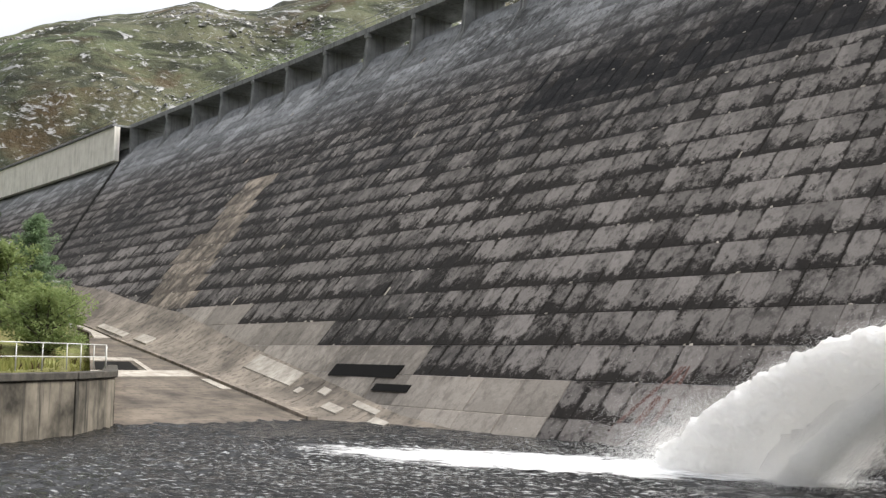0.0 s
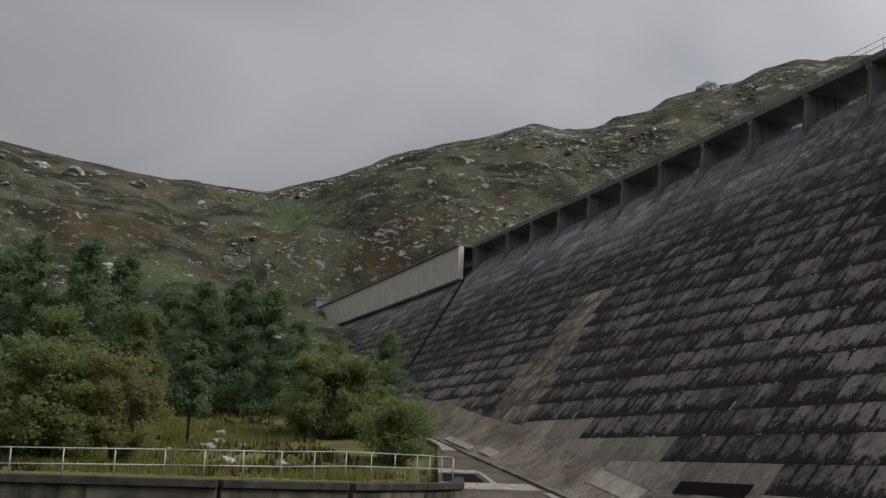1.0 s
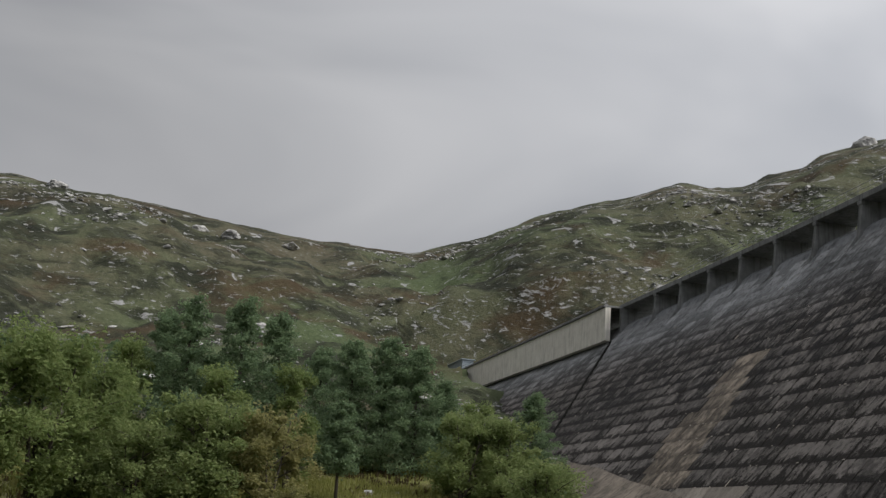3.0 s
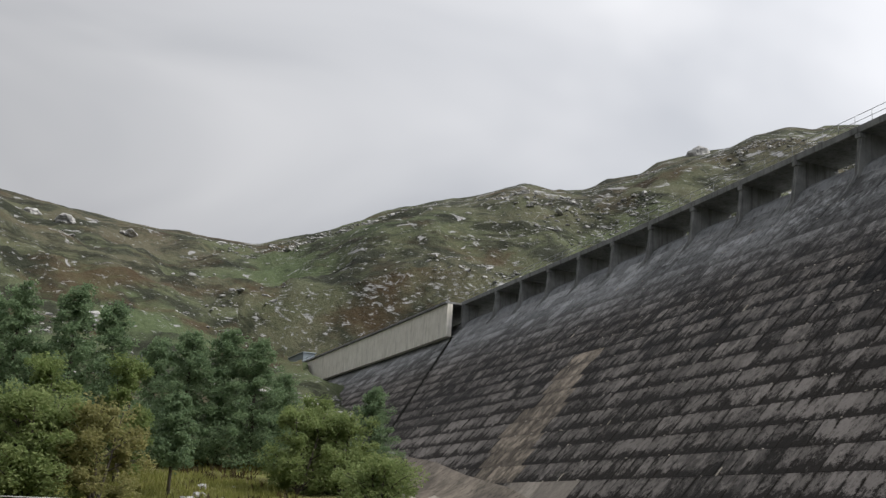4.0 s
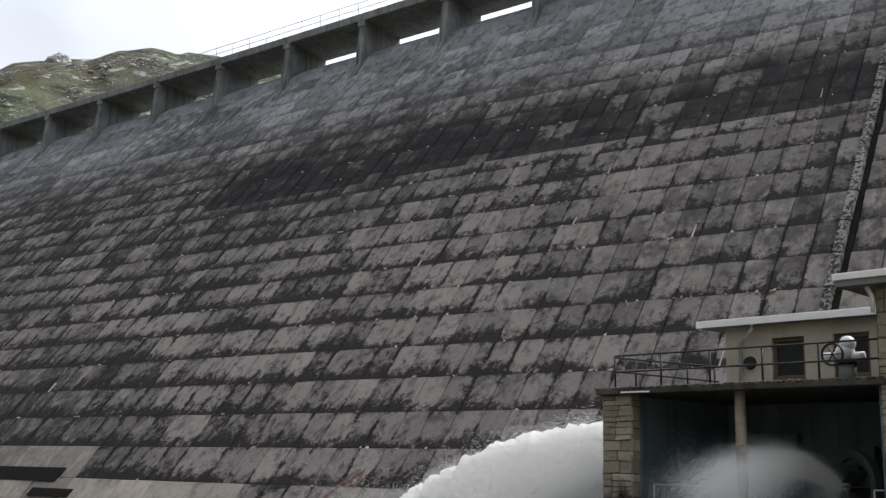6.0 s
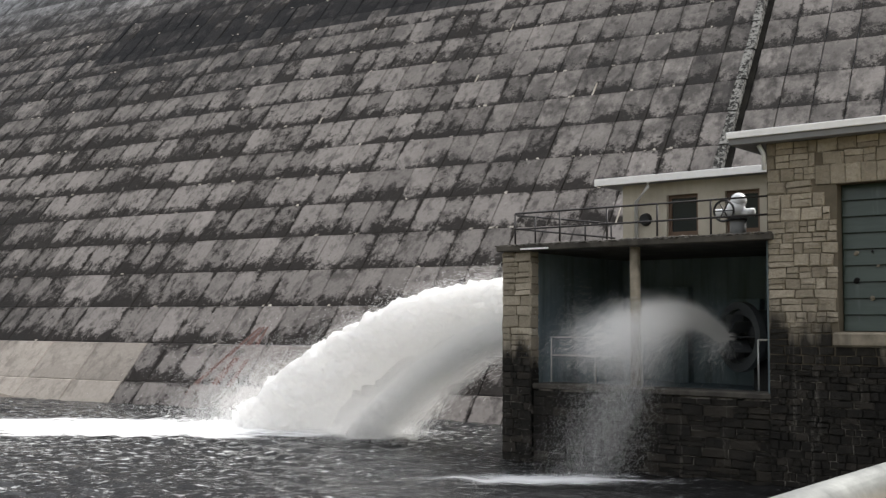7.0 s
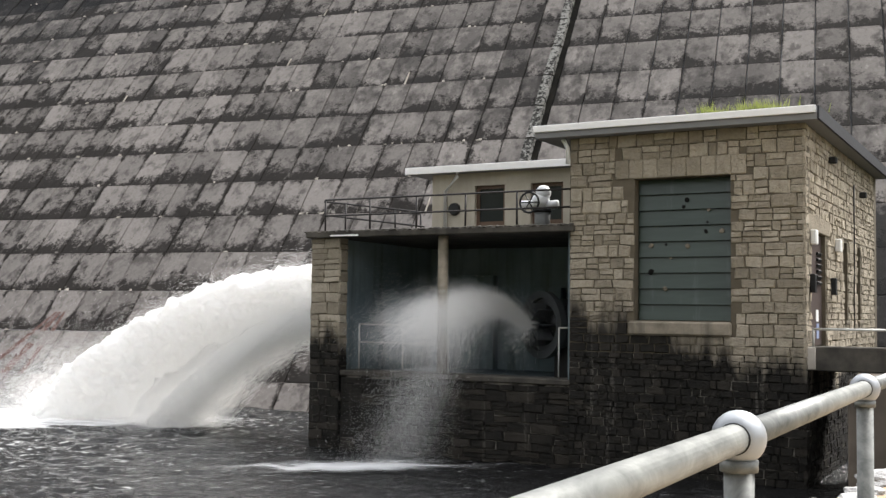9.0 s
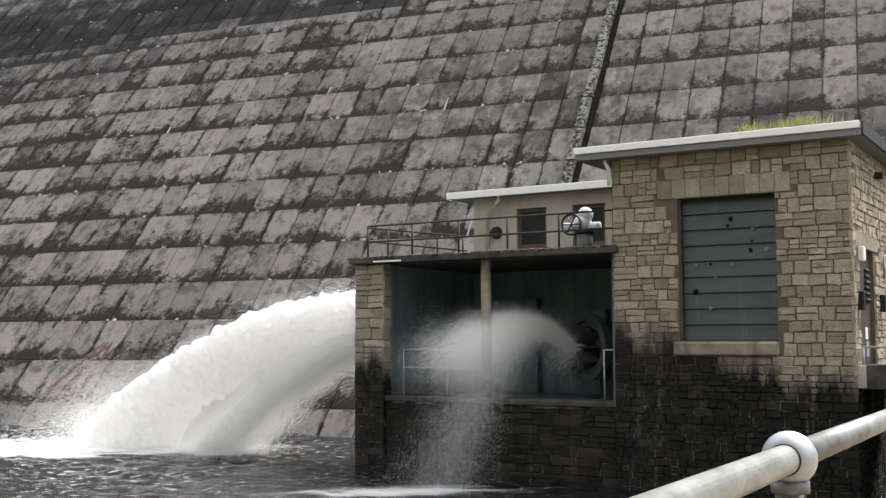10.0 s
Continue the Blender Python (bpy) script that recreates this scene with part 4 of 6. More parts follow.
    door["label"] = "brown painted door with a louvre"
    X = HX1
    part("door_leaf", box_bm(X - 0.16, X - 0.09, 20.60, 22.05, -0.55, 1.52, 0.01), M_DOOR, door)
    for i in range(6):
        part("louvre_slat", turn_bm(box_bm(-0.02, 0.02, 21.5, 21.9, -0.03, 0.03), Matrix.Translation((X - 0.075, 0, 0.62 + i * 0.11)) @ Matrix.Rotation(radians(30), 4, "Y")), M_IRON, door)
    part("door_lintel", box_bm(X - 0.3, X + 0.004, 20.3, 22.5, 1.55, 1.85, 0.01), M_STONE, house)
    for y in (21.55, 21.6):
        part("notice", box_bm(X - 0.088, X - 0.082, y - 0.12, y + 0.12, -0.1 if y < 21.58 else -0.42, 0.12 if y < 21.58 else -0.14), M_WHITE if y < 21.58 else M_PAPER, door)
    for y in (20.5, 23.1):
        lamp = new("wall_lamp")
        lamp.parent = house
        lamp["label"] = "white square bulkhead lamp beside the door"
        part("lamp_case", box_bm(X + 0.004, X + 0.12, y - 0.1, y + 0.1, 1.28, 1.55, 0.02), M_WHITE, lamp)
    for y in (20.45, 22.6):
        part("key_box", box_bm(X + 0.004, X + 0.10, y - 0.09, y + 0.09, 0.42, 0.75, 0.01), M_IRON, house)
    for y in (24.4, 26.2):
        w = new("window")
        w.parent = house
        w["label"] = "tall narrow slit window"
        part("pane", box_bm(X - 0.2, X - 0.16, y - 0.24, y + 0.24, -0.08, 1.54), M_GLASS, w)
        part("window_frame", box_bm(X - 0.155, X - 0.10, y - 0.25, y - 0.18, -0.08, 1.54), M_FRAME, w)
        part("window_sill", box_bm(X - 0.12, X + 0.05, y - 0.28, y + 0.28, -0.16, -0.085, 0.01), M_SILL, w)
    for y, z in ((22.4, 3.05), (26.3, 2.75)):
        part("wall_spout", box_bm(X + 0.004, X + 0.16, y - 0.07, y + 0.07, z - 0.07, z + 0.06, 0.02), M_IRON, house)
    tube("cable", [(X + 0.02, 25.4, 2.9), (X + 0.02, 25.4, 1.2), (X + 0.02, 25.3, 0.4), (X + 0.02, 25.35, -0.3)], 0.015, M_IRON, house, 6)
    # flat roof with a white fascia
    roof = new("roof")
    roof.parent = house
    part("roof_slab", box_bm(HX0 - 0.62, HX1 + 0.26, YF - 0.28, HY1 + 0.5, HZ, HZ + 0.12), M_SOFFIT, roof)
    part("roof_felt", box_bm(HX0 - 0.58, HX1 + 0.22, YF - 0.24, HY1 + 0.46, HZ + 0.124, HZ + 0.26), M_ROOF, roof)
    part("front_fascia", box_bm(HX0 - 0.65, HX1 + 0.24, YF - 0.32, YF - 0.284, HZ + 0.115, HZ + 0.245, 0.008), M_FASCIA, roof, "white painted front fascia")
    part("side_fascia", box_bm(HX1 + 0.264, HX1 + 0.30, YF - 0.28, HY1 + 0.5, HZ + 0.0, HZ + 0.24, 0.008), M_SIDEBOARD, roof, "dark grey side fascia")
    tube("roof_spout", [(HX0 - 0.1, YF - 0.1, HZ - 0.02), (HX0 - 0.02, YF - 0.05, HZ - 0.2), (HX0 - 0.02, YF - 0.05, HZ - 0.5)], 0.045, M_PIPE, house, 8)


build_house()

# ---- the valve chamber beside it ----
CX0, CX1, CZ = -14.42, -8.23, 1.72
chamber = thing("valve_chamber", "open-fronted stone valve chamber with a mossy concrete roof slab", "building")


def build_chamber():
    pil = part("stone_pillar", box_bm(CX0 + 0.03, CX0 + 0.76, YF + 0.04, YF + 0.36, -4.2, CZ - 0.13), M_MORTAR, chamber)
    masonry(pil, 0.77, CZ - 0.13 + 3.3, Matrix.Translation((CX0 + 0.015, YF + 0.04, -3.3)), [], 31, rows=(0.16, 0.32), lens=(0.2, 0.5))
    sm = Matrix.Translation((CX0 + 0.76, YF + 0.02, -1.35)) @ Matrix.Rotation(radians(90), 4, "Z")
    masonry(pil, 0.34, CZ - 0.13 + 1.35, sm, [], 33, rows=(0.16, 0.32), lens=(0.3, 0.4))
    base = part("base_wall", box_bm(CX0 + 0.78, CX1, YF + 0.14, YF + 0.6, -4.2, -1.42), M_MORTAR, chamber)
    masonry(base, CX1 - CX0 - 0.78, 2.75, Matrix.Translation((CX0 + 0.78, YF + 0.13, -4.2)), [], 32, rows=(0.16, 0.24), lens=(0.25, 0.6), limit=200)
    part("ledge", box_bm(CX0 + 0.78, CX1, YF + 0.08, YF + 0.9, -1.416, -1.30, 0.02), M_SLAB, chamber)
    part("chamber_floor", box_bm(CX0, CX1, YF + 0.9, 24.6, -1.7, -1.40), M_DARKROOM, chamber)
    part("chamber_back", box_bm(CX0, CX1, 24.6, 25.0, -4.2, CZ - 0.13), M_DARKROOM, chamber)
    part("chamber_side", box_bm(CX0 + 0.10, CX0 + 0.5, YF + 0.36, 24.6, -4.2, CZ - 0.13), M_DARKROOM, chamber)
    part("chamber_inner_side", box_bm(CX1 - 0.1, CX1 - 0.004, YF + 0.2, 24.6, -1.4, CZ - 0.13), M_DARKROOM, chamber)
    bm = box_bm(CX0 - 0.05, CX1 + 0.12, YF - 0.12, 28.0, CZ - 0.13, CZ, 0.02)
    part("roof_slab", bm, M_SLAB, chamber, "thick roof slab with a mossy dark edge")
    rs = random.Random(8)
    vs = []
    x = CX0 - 0.05
    while x < CX1 + 0.1:
        w = rs.uniform(0.06, 0.2)
        b = bmesh.new()
        bmesh.ops.create_icosphere(b, subdivisions=1, radius=1.0)
        s = (w * 0.7, rs.uniform(0.05, 0.1), rs.uniform(0.02, 0.05))
        vs.append(([Vector((v.co.x * s[0] + x, v.co.y * s[1] + YF - 0.07, v.co.z * s[2] + CZ)) for v in b.verts], [tuple(q.index for q in f.verts) for f in b.faces]))
        b.free()
        x += w
    put("moss", mesh_from("moss", *joined(vs), M_SLAB), chamber, "tufts of dark moss on the slab edge")["kind"] = "stuff"
    part("slab_paint", box_bm(CX0 + 0.62, CX0 + 1.35, YF - 0.135, YF - 0.124, CZ - 0.11, CZ - 0.075), M_FASCIA, chamber)
    tube("column", [(-11.16, YF + 0.22, -1.3), (-11.16, YF + 0.22, CZ - 0.13)], 0.11, M_SILL, chamber, 16, "round pale concrete column")
    # doorway shapes and frames in the gloom at the back
    for x, w, z1 in ((-12.9, 0.9, 0.9), (-10.9, 0.7, 0.6), (-9.9, 0.35, 0.9)):
        part("inner_pier", box_bm(x, x + w, 24.3, 24.59, -1.4, z1, 0.01), M_DARKROOM, chamber)
    # cone valve: ring, hub and vanes, set to spray along the chamber
    valve = new("cone_valve")
    valve.parent = chamber
    valve["label"] = "large dark iron valve with a ring flange and spreading vanes"
    cx, cy, cz = -9.72, 22.1, -0.26
    ring = bmesh.new()
    for rad0, rad1, dx0, dx1 in ((0.58, 0.74, -0.05, 0.10), (0.45, 0.57, 0.05, 0.85)):
        lo = [[ring.verts.new((cx + dx, cy + r * math.cos(a), cz + r * math.sin(a))) for a in [2 * math.pi * k / 32 for k in range(32)]] for r, dx in ((rad0, dx0), (rad1, dx0), (rad1, dx1), (rad0, dx1))]
        for i in range(4):
            for k in range(32):
                ring.faces.new((lo[i][k], lo[i][(k + 1) % 32], lo[(i + 1) % 4][(k + 1) % 32], lo[(i + 1) % 4][k]))
    turn = Matrix.Translation((cx, cy, cz)) @ Matrix.Rotation(radians(60), 4, "Z") @ Matrix.Translation((-cx, -cy, -cz))
    part("ring_flange", turn_bm(ring, turn), M_RING, valve)
    for k in range(8):
        a = 2 * math.pi * k / 8
        bm = box_bm(-0.35, 0.1, 0.12, 0.46, -0.012, 0.012)
        turn_bm(bm, turn @ Matrix.Translation((cx, cy, cz)) @ Matrix.Rotation(a, 4, "X"))
        part("vane", bm, M_RING, valve)
    tube("pipe", [turn @ Vector((cx + 0.1, cy, cz)), turn @ Vector((cx + 0.8, cy, cz))], 0.45, M_IRON, valve, 24)
    part("pedestal", box_bm(cx + 0.2, cx + 0.7, cy + 0.2, cy + 0.7, -1.4, cz - 0.4, 0.02), M_IRON, valve)


build_chamber()
inner = railing("chamber_railing", "thin pale handrail inside the valve chamber", [(CX0 + 0.85, YF + 0.75, -1.3), (-11.3, YF + 0.75, -1.3)], 1.0, 1.15, (1.0, 0.6), 0.018, M_WHITERAIL)
railing("chamber_railing", "thin pale handrail inside the valve chamber", [(-8.75, YF + 0.75, -1.3), (-8.45, YF + 0.75, -1.3)], 1.0, 0.4, (1.0,), 0.018, M_WHITERAIL)
railing("slab_railing", "black two-bar railing on the chamber roof", [(-14.2, 20.25, CZ), (-8.3, 20.25, CZ)], 0.74, 1.2, (1.0, 0.52), 0.022, M_BLACKRAIL)


def stair_rail():
    t = thing("stair_railing", "black sloping handrail of steps behind the roof slab", "railing")
    for dz in (0.0, -0.32):
        tube("rail", [(-14.9, 21.2, CZ + 0.82 + dz), (-12.3, 21.4, CZ + 0.50 + dz)], 0.022, M_BLACKRAIL, t, 6)
    for i in range(4):
        f = i / 3
        x = -14.3 + 1.9 * f
        tube("post", [(x, 21.2 + 0.2 * f, CZ - 0.05 if f > 0.3 else CZ - 0.0), (x, 21.2 + 0.2 * f, CZ + 0.74 - 0.24 * f)], 0.022, M_BLACKRAIL, t, 6)


stair_rail()

# ---- the small house on the chamber roof ----
kiosk = thing("control_kiosk", "small cream rendered control kiosk with a white flat roof edge", "building")


def build_kiosk():
    y0, y1, x0, x1, z0, z1 = 23.6, 26.0, -13.35, -8.25, CZ, 3.36
    wins = ((-12.17, -11.37, 2.08, 3.05), (-10.69, -9.87, 2.08, 3.05))
    pierced("front_wall", x0, x1, y0, y0 + 0.25, z0, z1, wins, M_RENDER, kiosk)
    part("side_wall", box_bm(x0, x0 + 0.25, y0 + 0.25, y1, z0, z1), M_RENDER, kiosk)
    part("back_wall", box_bm(x0, x1, y1, y1 + 0.2, z0, z1), M_RENDER, kiosk)
    part("roof_slab", box_bm(x0 - 0.55, x1, y0 - 0.3, y1 + 0.4, z1, z1 + 0.10), M_SOFFIT, kiosk)
    part("fascia", box_bm(x0 - 0.6, x1, y0 - 0.34, y0 - 0.304, z1 - 0.0, z1 + 0.17, 0.008), M_FASCIA, kiosk, "white painted fascia board")
    for a, b, c, d in wins:
        w = new("window")
        w.parent = kiosk
        w["label"] = "brown framed window with dark glass"
        part("pane", box_bm(a + 0.08, b - 0.08, y0 + 0.14, y0 + 0.16, c + 0.08, d - 0.08), M_GLASS, w)
        part("window_frame", box_bm(a, a + 0.08, y0 + 0.10, y0 + 0.2, c, d), M_FRAME, w)
        part("window_frame", box_bm(b - 0.08, b, y0 + 0.10, y0 + 0.2, c, d), M_FRAME, w)
        part("window_frame", box_bm(a + 0.08, b - 0.08, y0 + 0.10, y0 + 0.2, c, c + 0.1), M_FRAME, w)
        part("window_frame", box_bm(a + 0.08, b - 0.08, y0 + 0.10, y0 + 0.2, d - 0.08, d), M_FRAME, w)
        part("sill", box_bm(a - 0.05, b + 0.05, y0 - 0.05, y0 + 0.1, c - 0.07, c - 0.004), M_SILL, w)
    tube("drain_pipe", [(-12.5, y0 - 0.3, z1), (-12.5, y0 - 0.3, z1 - 0.1), (-12.95, y0 - 0.06, z1 - 0.42), (-12.95, y0 - 0.06, z0)], 0.045, M_PIPE, kiosk, 8, "white drain pipe")
    dial = bmesh.new()
    bmesh.ops.create_cone(dial, cap_ends=True, segments=20, radius1=0.16, radius2=0.13, depth=0.1, matrix=Matrix.Translation((-12.72, y0 - 0.05, 2.50)) @ Matrix.Rotation(radians(90), 4, "X"))
    part("vent_cap", dial, M_IRON, kiosk, "round dark vent")


build_kiosk()


def build_actuator():
    """Valve gear on the roof: pillar, white head, hand wheel."""
    t = thing("valve_actuator", "white valve actuator with a hand wheel on a grey pillar", "valve gear")
    x, y = -9.64, 21.9
    tube("pillar", [(x, y, CZ), (x, y, CZ + 0.46)], 0.17, M_CREST, t, 16)
    tube("collar", [(x, y, CZ + 0.46), (x, y, CZ + 0.52)], 0.2, M_IRON, t, 16)
    for p, r in (((x - 0.04, y, CZ + 0.70), 0.20), ((x + 0.02, y, CZ + 0.88), 0.17)):
        bm = bmesh.new()
        bmesh.ops.create_uvsphere(bm, u_segments=16, v_segments=10, radius=r, matrix=Matrix.Translation(p))
        for f in bm.faces:
            f.smooth = True
        part("actuator_head", bm, M_VALVE, t)
    tube("motor", [(x - 0.1, y - 0.05, CZ + 0.63), (x - 0.46, y - 0.1, CZ + 0.63)], 0.09, M_VALVE, t, 14)
    tube("motor", [(x + 0.1, y, CZ + 0.62), (x + 0.36, y, CZ + 0.62)], 0.09, M_VALVE, t, 14)
    bm = bmesh.new()
    ringv = [[bm.verts.new((x - 0.16 + (0.22 + 0.025 * math.cos(b)) * math.cos(a), y - 0.34 + 0.025 * math.sin(b), CZ + 0.65 + (0.22 + 0.025 * math.cos(b)) * math.sin(a))) for b in [k * math.pi / 3 for k in range(6)]] for a in [k * math.pi / 12 for k in range(24)]]
    for i in range(24):
        for j in range(6):
            bm.faces.new((ringv[i][j], ringv[(i + 1) % 24][j], ringv[(i + 1) % 24][(j + 1) % 6], ringv[i][(j + 1) % 6]))
    part("hand_wheel", bm, M_IRON, t)
    for a in (0, 60, 120):
        d = Vector((math.cos(radians(a)), 0, math.sin(radians(a)))) * 0.22
        c = Vector((x - 0.16, y - 0.34, CZ + 0.65))
        tube("spoke", [c - d, c + d], 0.014, M_IRON, t, 5)


build_actuator()

# ---- bridge to the door, near bank, near handrail ----


def build_bridge():
    b = thing("footbridge", "short concrete bridge beam with chipped pale end", "bridge")
    part("beam", box_bm(-3.75, 9.0, 20.10, 20.5, -0.96, -0.53, 0.02), M_SLAB, b)
    part("deck", box_bm(-3.74, 9.0, 20.504, 23.0, -0.96, -0.60, 0.02), M_APRON, b)
    part("chipped_end", box_bm(-3.79, -3.62, 20.06, 20.098, -0.94, -0.54, 0.015), M_APRON_PALE, b, "pale chipped concrete end")
    part("abutment", turn_bm(box_bm(-2.75, 9.0, 17.8, 22.9, -4.4, -0.964, 0.03), Matrix.Identity(4)), M_APRON, b, "plain grey concrete abutment")
    railing("bridge_railing", "low white painted rail on the bridge", [(-3.7, 20.3, -0.53), (-2.45, 20.3, -0.53)], 0.30, 1.25, (1.0,), 0.025, M_WHITERAIL)
    railing("bridge_railing", "low white painted rail on the bridge", [(-2.45, 20.3, -0.53), (3.0, 20.3, -0.53)], 0.30, 0.42, (1.0,), 0.025, M_WHITERAIL)


build_bridge()


def build_near_rail():
    t = thing("near_handrail", "galvanised tube handrail with ball joints on round posts", "handrail")
    p1, p2 = Vector((-0.455, 1.83, -0.202)), Vector((-0.50, 3.54, -0.218))
    d = p2 - p1
    pts = [p1 + d * k for k in (-3, -2, -1, 0, 1, 2, 3)]
    for a, b in zip(pts, pts[1:]):
        tube("rail", [a, b], 0.024, M_GALV, t, 24)
    for p in pts:
        bm = bmesh.new()
        bmesh.ops.create_uvsphere(bm, u_segments=32, v_segments=20, radius=0.0445)
        axis = d.normalized()
        # the ball is cut flat where the tube enters, with a raised lip
        for v in bm.verts:
            h = v.co.dot(axis)
            if abs(h) > 0.034:
                v.co -= axis * (h - math.copysign(0.034, h))
        for f in bm.faces:
            f.smooth = True
        turn_bm(bm, Matrix.Translation(p))
        part("ball_joint", bm, M_GALV_PLAIN, t)
        for s in (-1, 1):
            c = p + axis * s * 0.0345
            tube("joint_gap", [c - axis * 0.002, c + axis * 0.002], 0.0262, M_IRON, t, 24, "dark gap round the tube")
        tube("post", [p + Vector((0, 0, -0.03)), Vector((p.x, p.y, -1.38))], 0.0245, M_GALV, t, 20)
        tube("collar", [p + Vector((0, 0, -0.036)), p + Vector((0, 0, -0.055))], 0.031, M_GALV, t, 20)
        tube("base_plate", [Vector((p.x, p.y, -1.40)), Vector((p.x, p.y, -1.38))], 0.07, M_GALV, t, 16)
    path = put("path", mesh_from("path", [(-0.62, -12, -1.40), (8, -12, -1.40), (8, 17.79, -1.40), (-0.95, 17.79, -1.40), (-1.25, 11.0, -1.40), (-1.6, 8.0, -1.40), (-1.6, 6.6, -1.40), (-0.62, 5.4, -1.40),
                               (-0.62, -12, -4.5), (-0.95, 17.79, -4.5), (-1.25, 11.0, -4.5), (-1.6, 8.0, -4.5), (-1.6, 6.6, -4.5), (-0.62, 5.4, -4.5)],
                               [(0, 1, 2, 3, 4, 5, 6, 7), (0, 7, 13, 8), (7, 6, 12, 13), (6, 5, 11, 12), (5, 4, 10, 11), (4, 3, 9, 10)], M_PATH))
    tagged(path, "sandy gravel path behind the pool wall", "path", kind="structure")
    rs = random.Random(3)
    for i in range(26):
        f = i / 25
        y = 7.0 + 10.0 * f
        x = float(np.interp(y, (7, 8, 11, 17.8), (-1.6, -1.6, -1.25, -0.95))) + rs.uniform(-0.08, 0.15)
        rock("edge_stone", "flat stone along the path edge", (x, y, -1.40), rs.uniform(0.07, 0.17), 500 + i, (1.3, 1.0, 0.45), "path edge stones")


def rock(name, label, at, size, seed, squash=(1, 1, 0.7), group=""):
    bm = bmesh.new()
    bmesh.ops.create_icosphere(bm, subdivisions=3, radius=1.0)
    o = Vector((seed * 3.7, seed * 1.3, 0.5))
    for v in bm.verts:
        n = v.co.normalized()
        k = 1.0 + 0.42 * noise.noise(n * 1.3 + o) + 0.16 * noise.noise(n * 3.5 + o)
        v.co = Vector((n.x * squash[0], n.y * squash[1], n.z * squash[2])) * k * size
    me = bpy.data.meshes.new(name)
    bm.to_mesh(me)
    bm.free()
    me.materials.append(M_ROCK)
    ob = put(name, me, at=Matrix.Translation(at))
    return tagged(ob, label, "rock", group)


build_near_rail()

# ---- the bank wall, its railing and the apron ----


def build_bank():
    w = thing("bank_wall", "streaked concrete retaining wall along the pool", "wall", kind="structure")
    pts = [Vector((x, y, 0)) for x, y in BANK]
    for i, (a, b) in enumerate(zip(pts, pts[1:])):
        n = max(1, round((b - a).length / 6.0))
        d = (b - a) / n
        for k in range(n):
            p, q = a + d * k, a + d * (k + 1)
            ang = math.atan2(d.y, d.x)
            m = Matrix.Translation(p) @ Matrix.Rotation(ang, 4, "Z")
            L = d.length
            part("wall_panel", turn_bm(box_bm(0.012, L - 0.012, -0.5, 0.0, -5.0, BANK_TOP - 0.28, 0.02), m), M_BANKWALL, w)
            part("coping", turn_bm(box_bm(0.01, L - 0.01, -0.6, 0.08, BANK_TOP - 0.276, BANK_TOP, 0.03), m), M_SLAB, w)
    a, c = pts[-1], Vector((-92.0, 21.0, 0))
    ang = math.atan2(c.y - a.y, c.x - a.x)
    m = Matrix.Translation(a) @ Matrix.Rotation(ang, 4, "Z")
    L = (c - a).length
    part("return_wall", turn_bm(box_bm(0.01, L, -0.5, 0.0, -5.0, BANK_TOP - 0.28, 0.02), m), M_BANKWALL, w)
    part("coping", turn_bm(box_bm(0.08, L, -0.6, 0.08, BANK_TOP - 0.276, BANK_TOP, 0.03), m), M_SLAB, w)
    spots = [(-38.1, -8.3, -1.45), (-36.28, -7.27, -0.97), (-36.98, -1.13, -0.82), (-37.4, 2.6, -0.75), (-38.75, 4.92, -0.66), (-42.35, 8.12, -0.66), (-46.75, 10.52, -0.66), (-62.0, 14.0, -0.66)]
    railing("bank_railing", "thin galvanised two-bar railing on the bank wall", spots, 0.98, 1.5, (1.0, 0.5), 0.022, M_WHITERAIL)


build_bank()


def apron_floor(u):
    return float(np.interp(-u, (30, 43, 77, 90, 118), (-4.4, -3.12, 1.0, 2.7, 7.2)))


def apron_top(u):
    """Level at which the curved fillet runs out on the dam's face."""
    return float(np.interp(-u, (30, 36, 40, 46, 52, 62, 73, 84, 94, 106, 118), (-3.3, -2.95, -2.6, -1.6, -0.6, 1.0, 3.0, 4.3, 5.8, 7.0, 8.6)))


def apron_xyz(u, f, lift=0.0):
    """A place on the apron: f from 0 at the bank wall over 1 at the fillet's foot to 2 on the dam's face."""
    zf, zt = apron_floor(u), apron_top(u)
    vf = face_v(zf) - 1.6
    vt = face_v(zt) - 0.10
    vo = min(17.0 + 0.38 * (-u - 43.0), vf - 0.8)
    if f <= 1:
        return dam_xyz(u, vo + (vf - vo) * f, zf + lift)
    g = f - 1
    return dam_xyz(u, vf + (vt - vf) * g, zf + (zt - zf) * g ** 1.55 + lift)


def sheet(u0, u1, f0, f1, nu, nf, h):
    """Verts and faces of a slab laid on the apron, h thick above it."""
    vs, fs = [], []
    for lift in (-0.25, h):
        for i in range(nu + 1):
            for k in range(nf + 1):
                vs.append(apron_xyz(u0 + (u1 - u0) * i / nu, f0 + (f1 - f0) * k / nf, lift))
    s, w = (nu + 1) * (nf + 1), nf + 1
    for i in range(nu):
        for k in range(nf):
            a = i * w + k + s
            fs.append((a, a + 1, a + w + 1, a + w))
    rim = [(i * w, (i + 1) * w) for i in range(nu)] + [(i * w + nf, (i + 1) * w + nf) for i in range(nu)]
    rim += [(k, k + 1) for k in range(nf)] + [(nu * w + k, nu * w + k + 1) for k in range(nf)]
    fs += [(a, b, b + s, a + s) for a, b in rim]
    return vs, fs


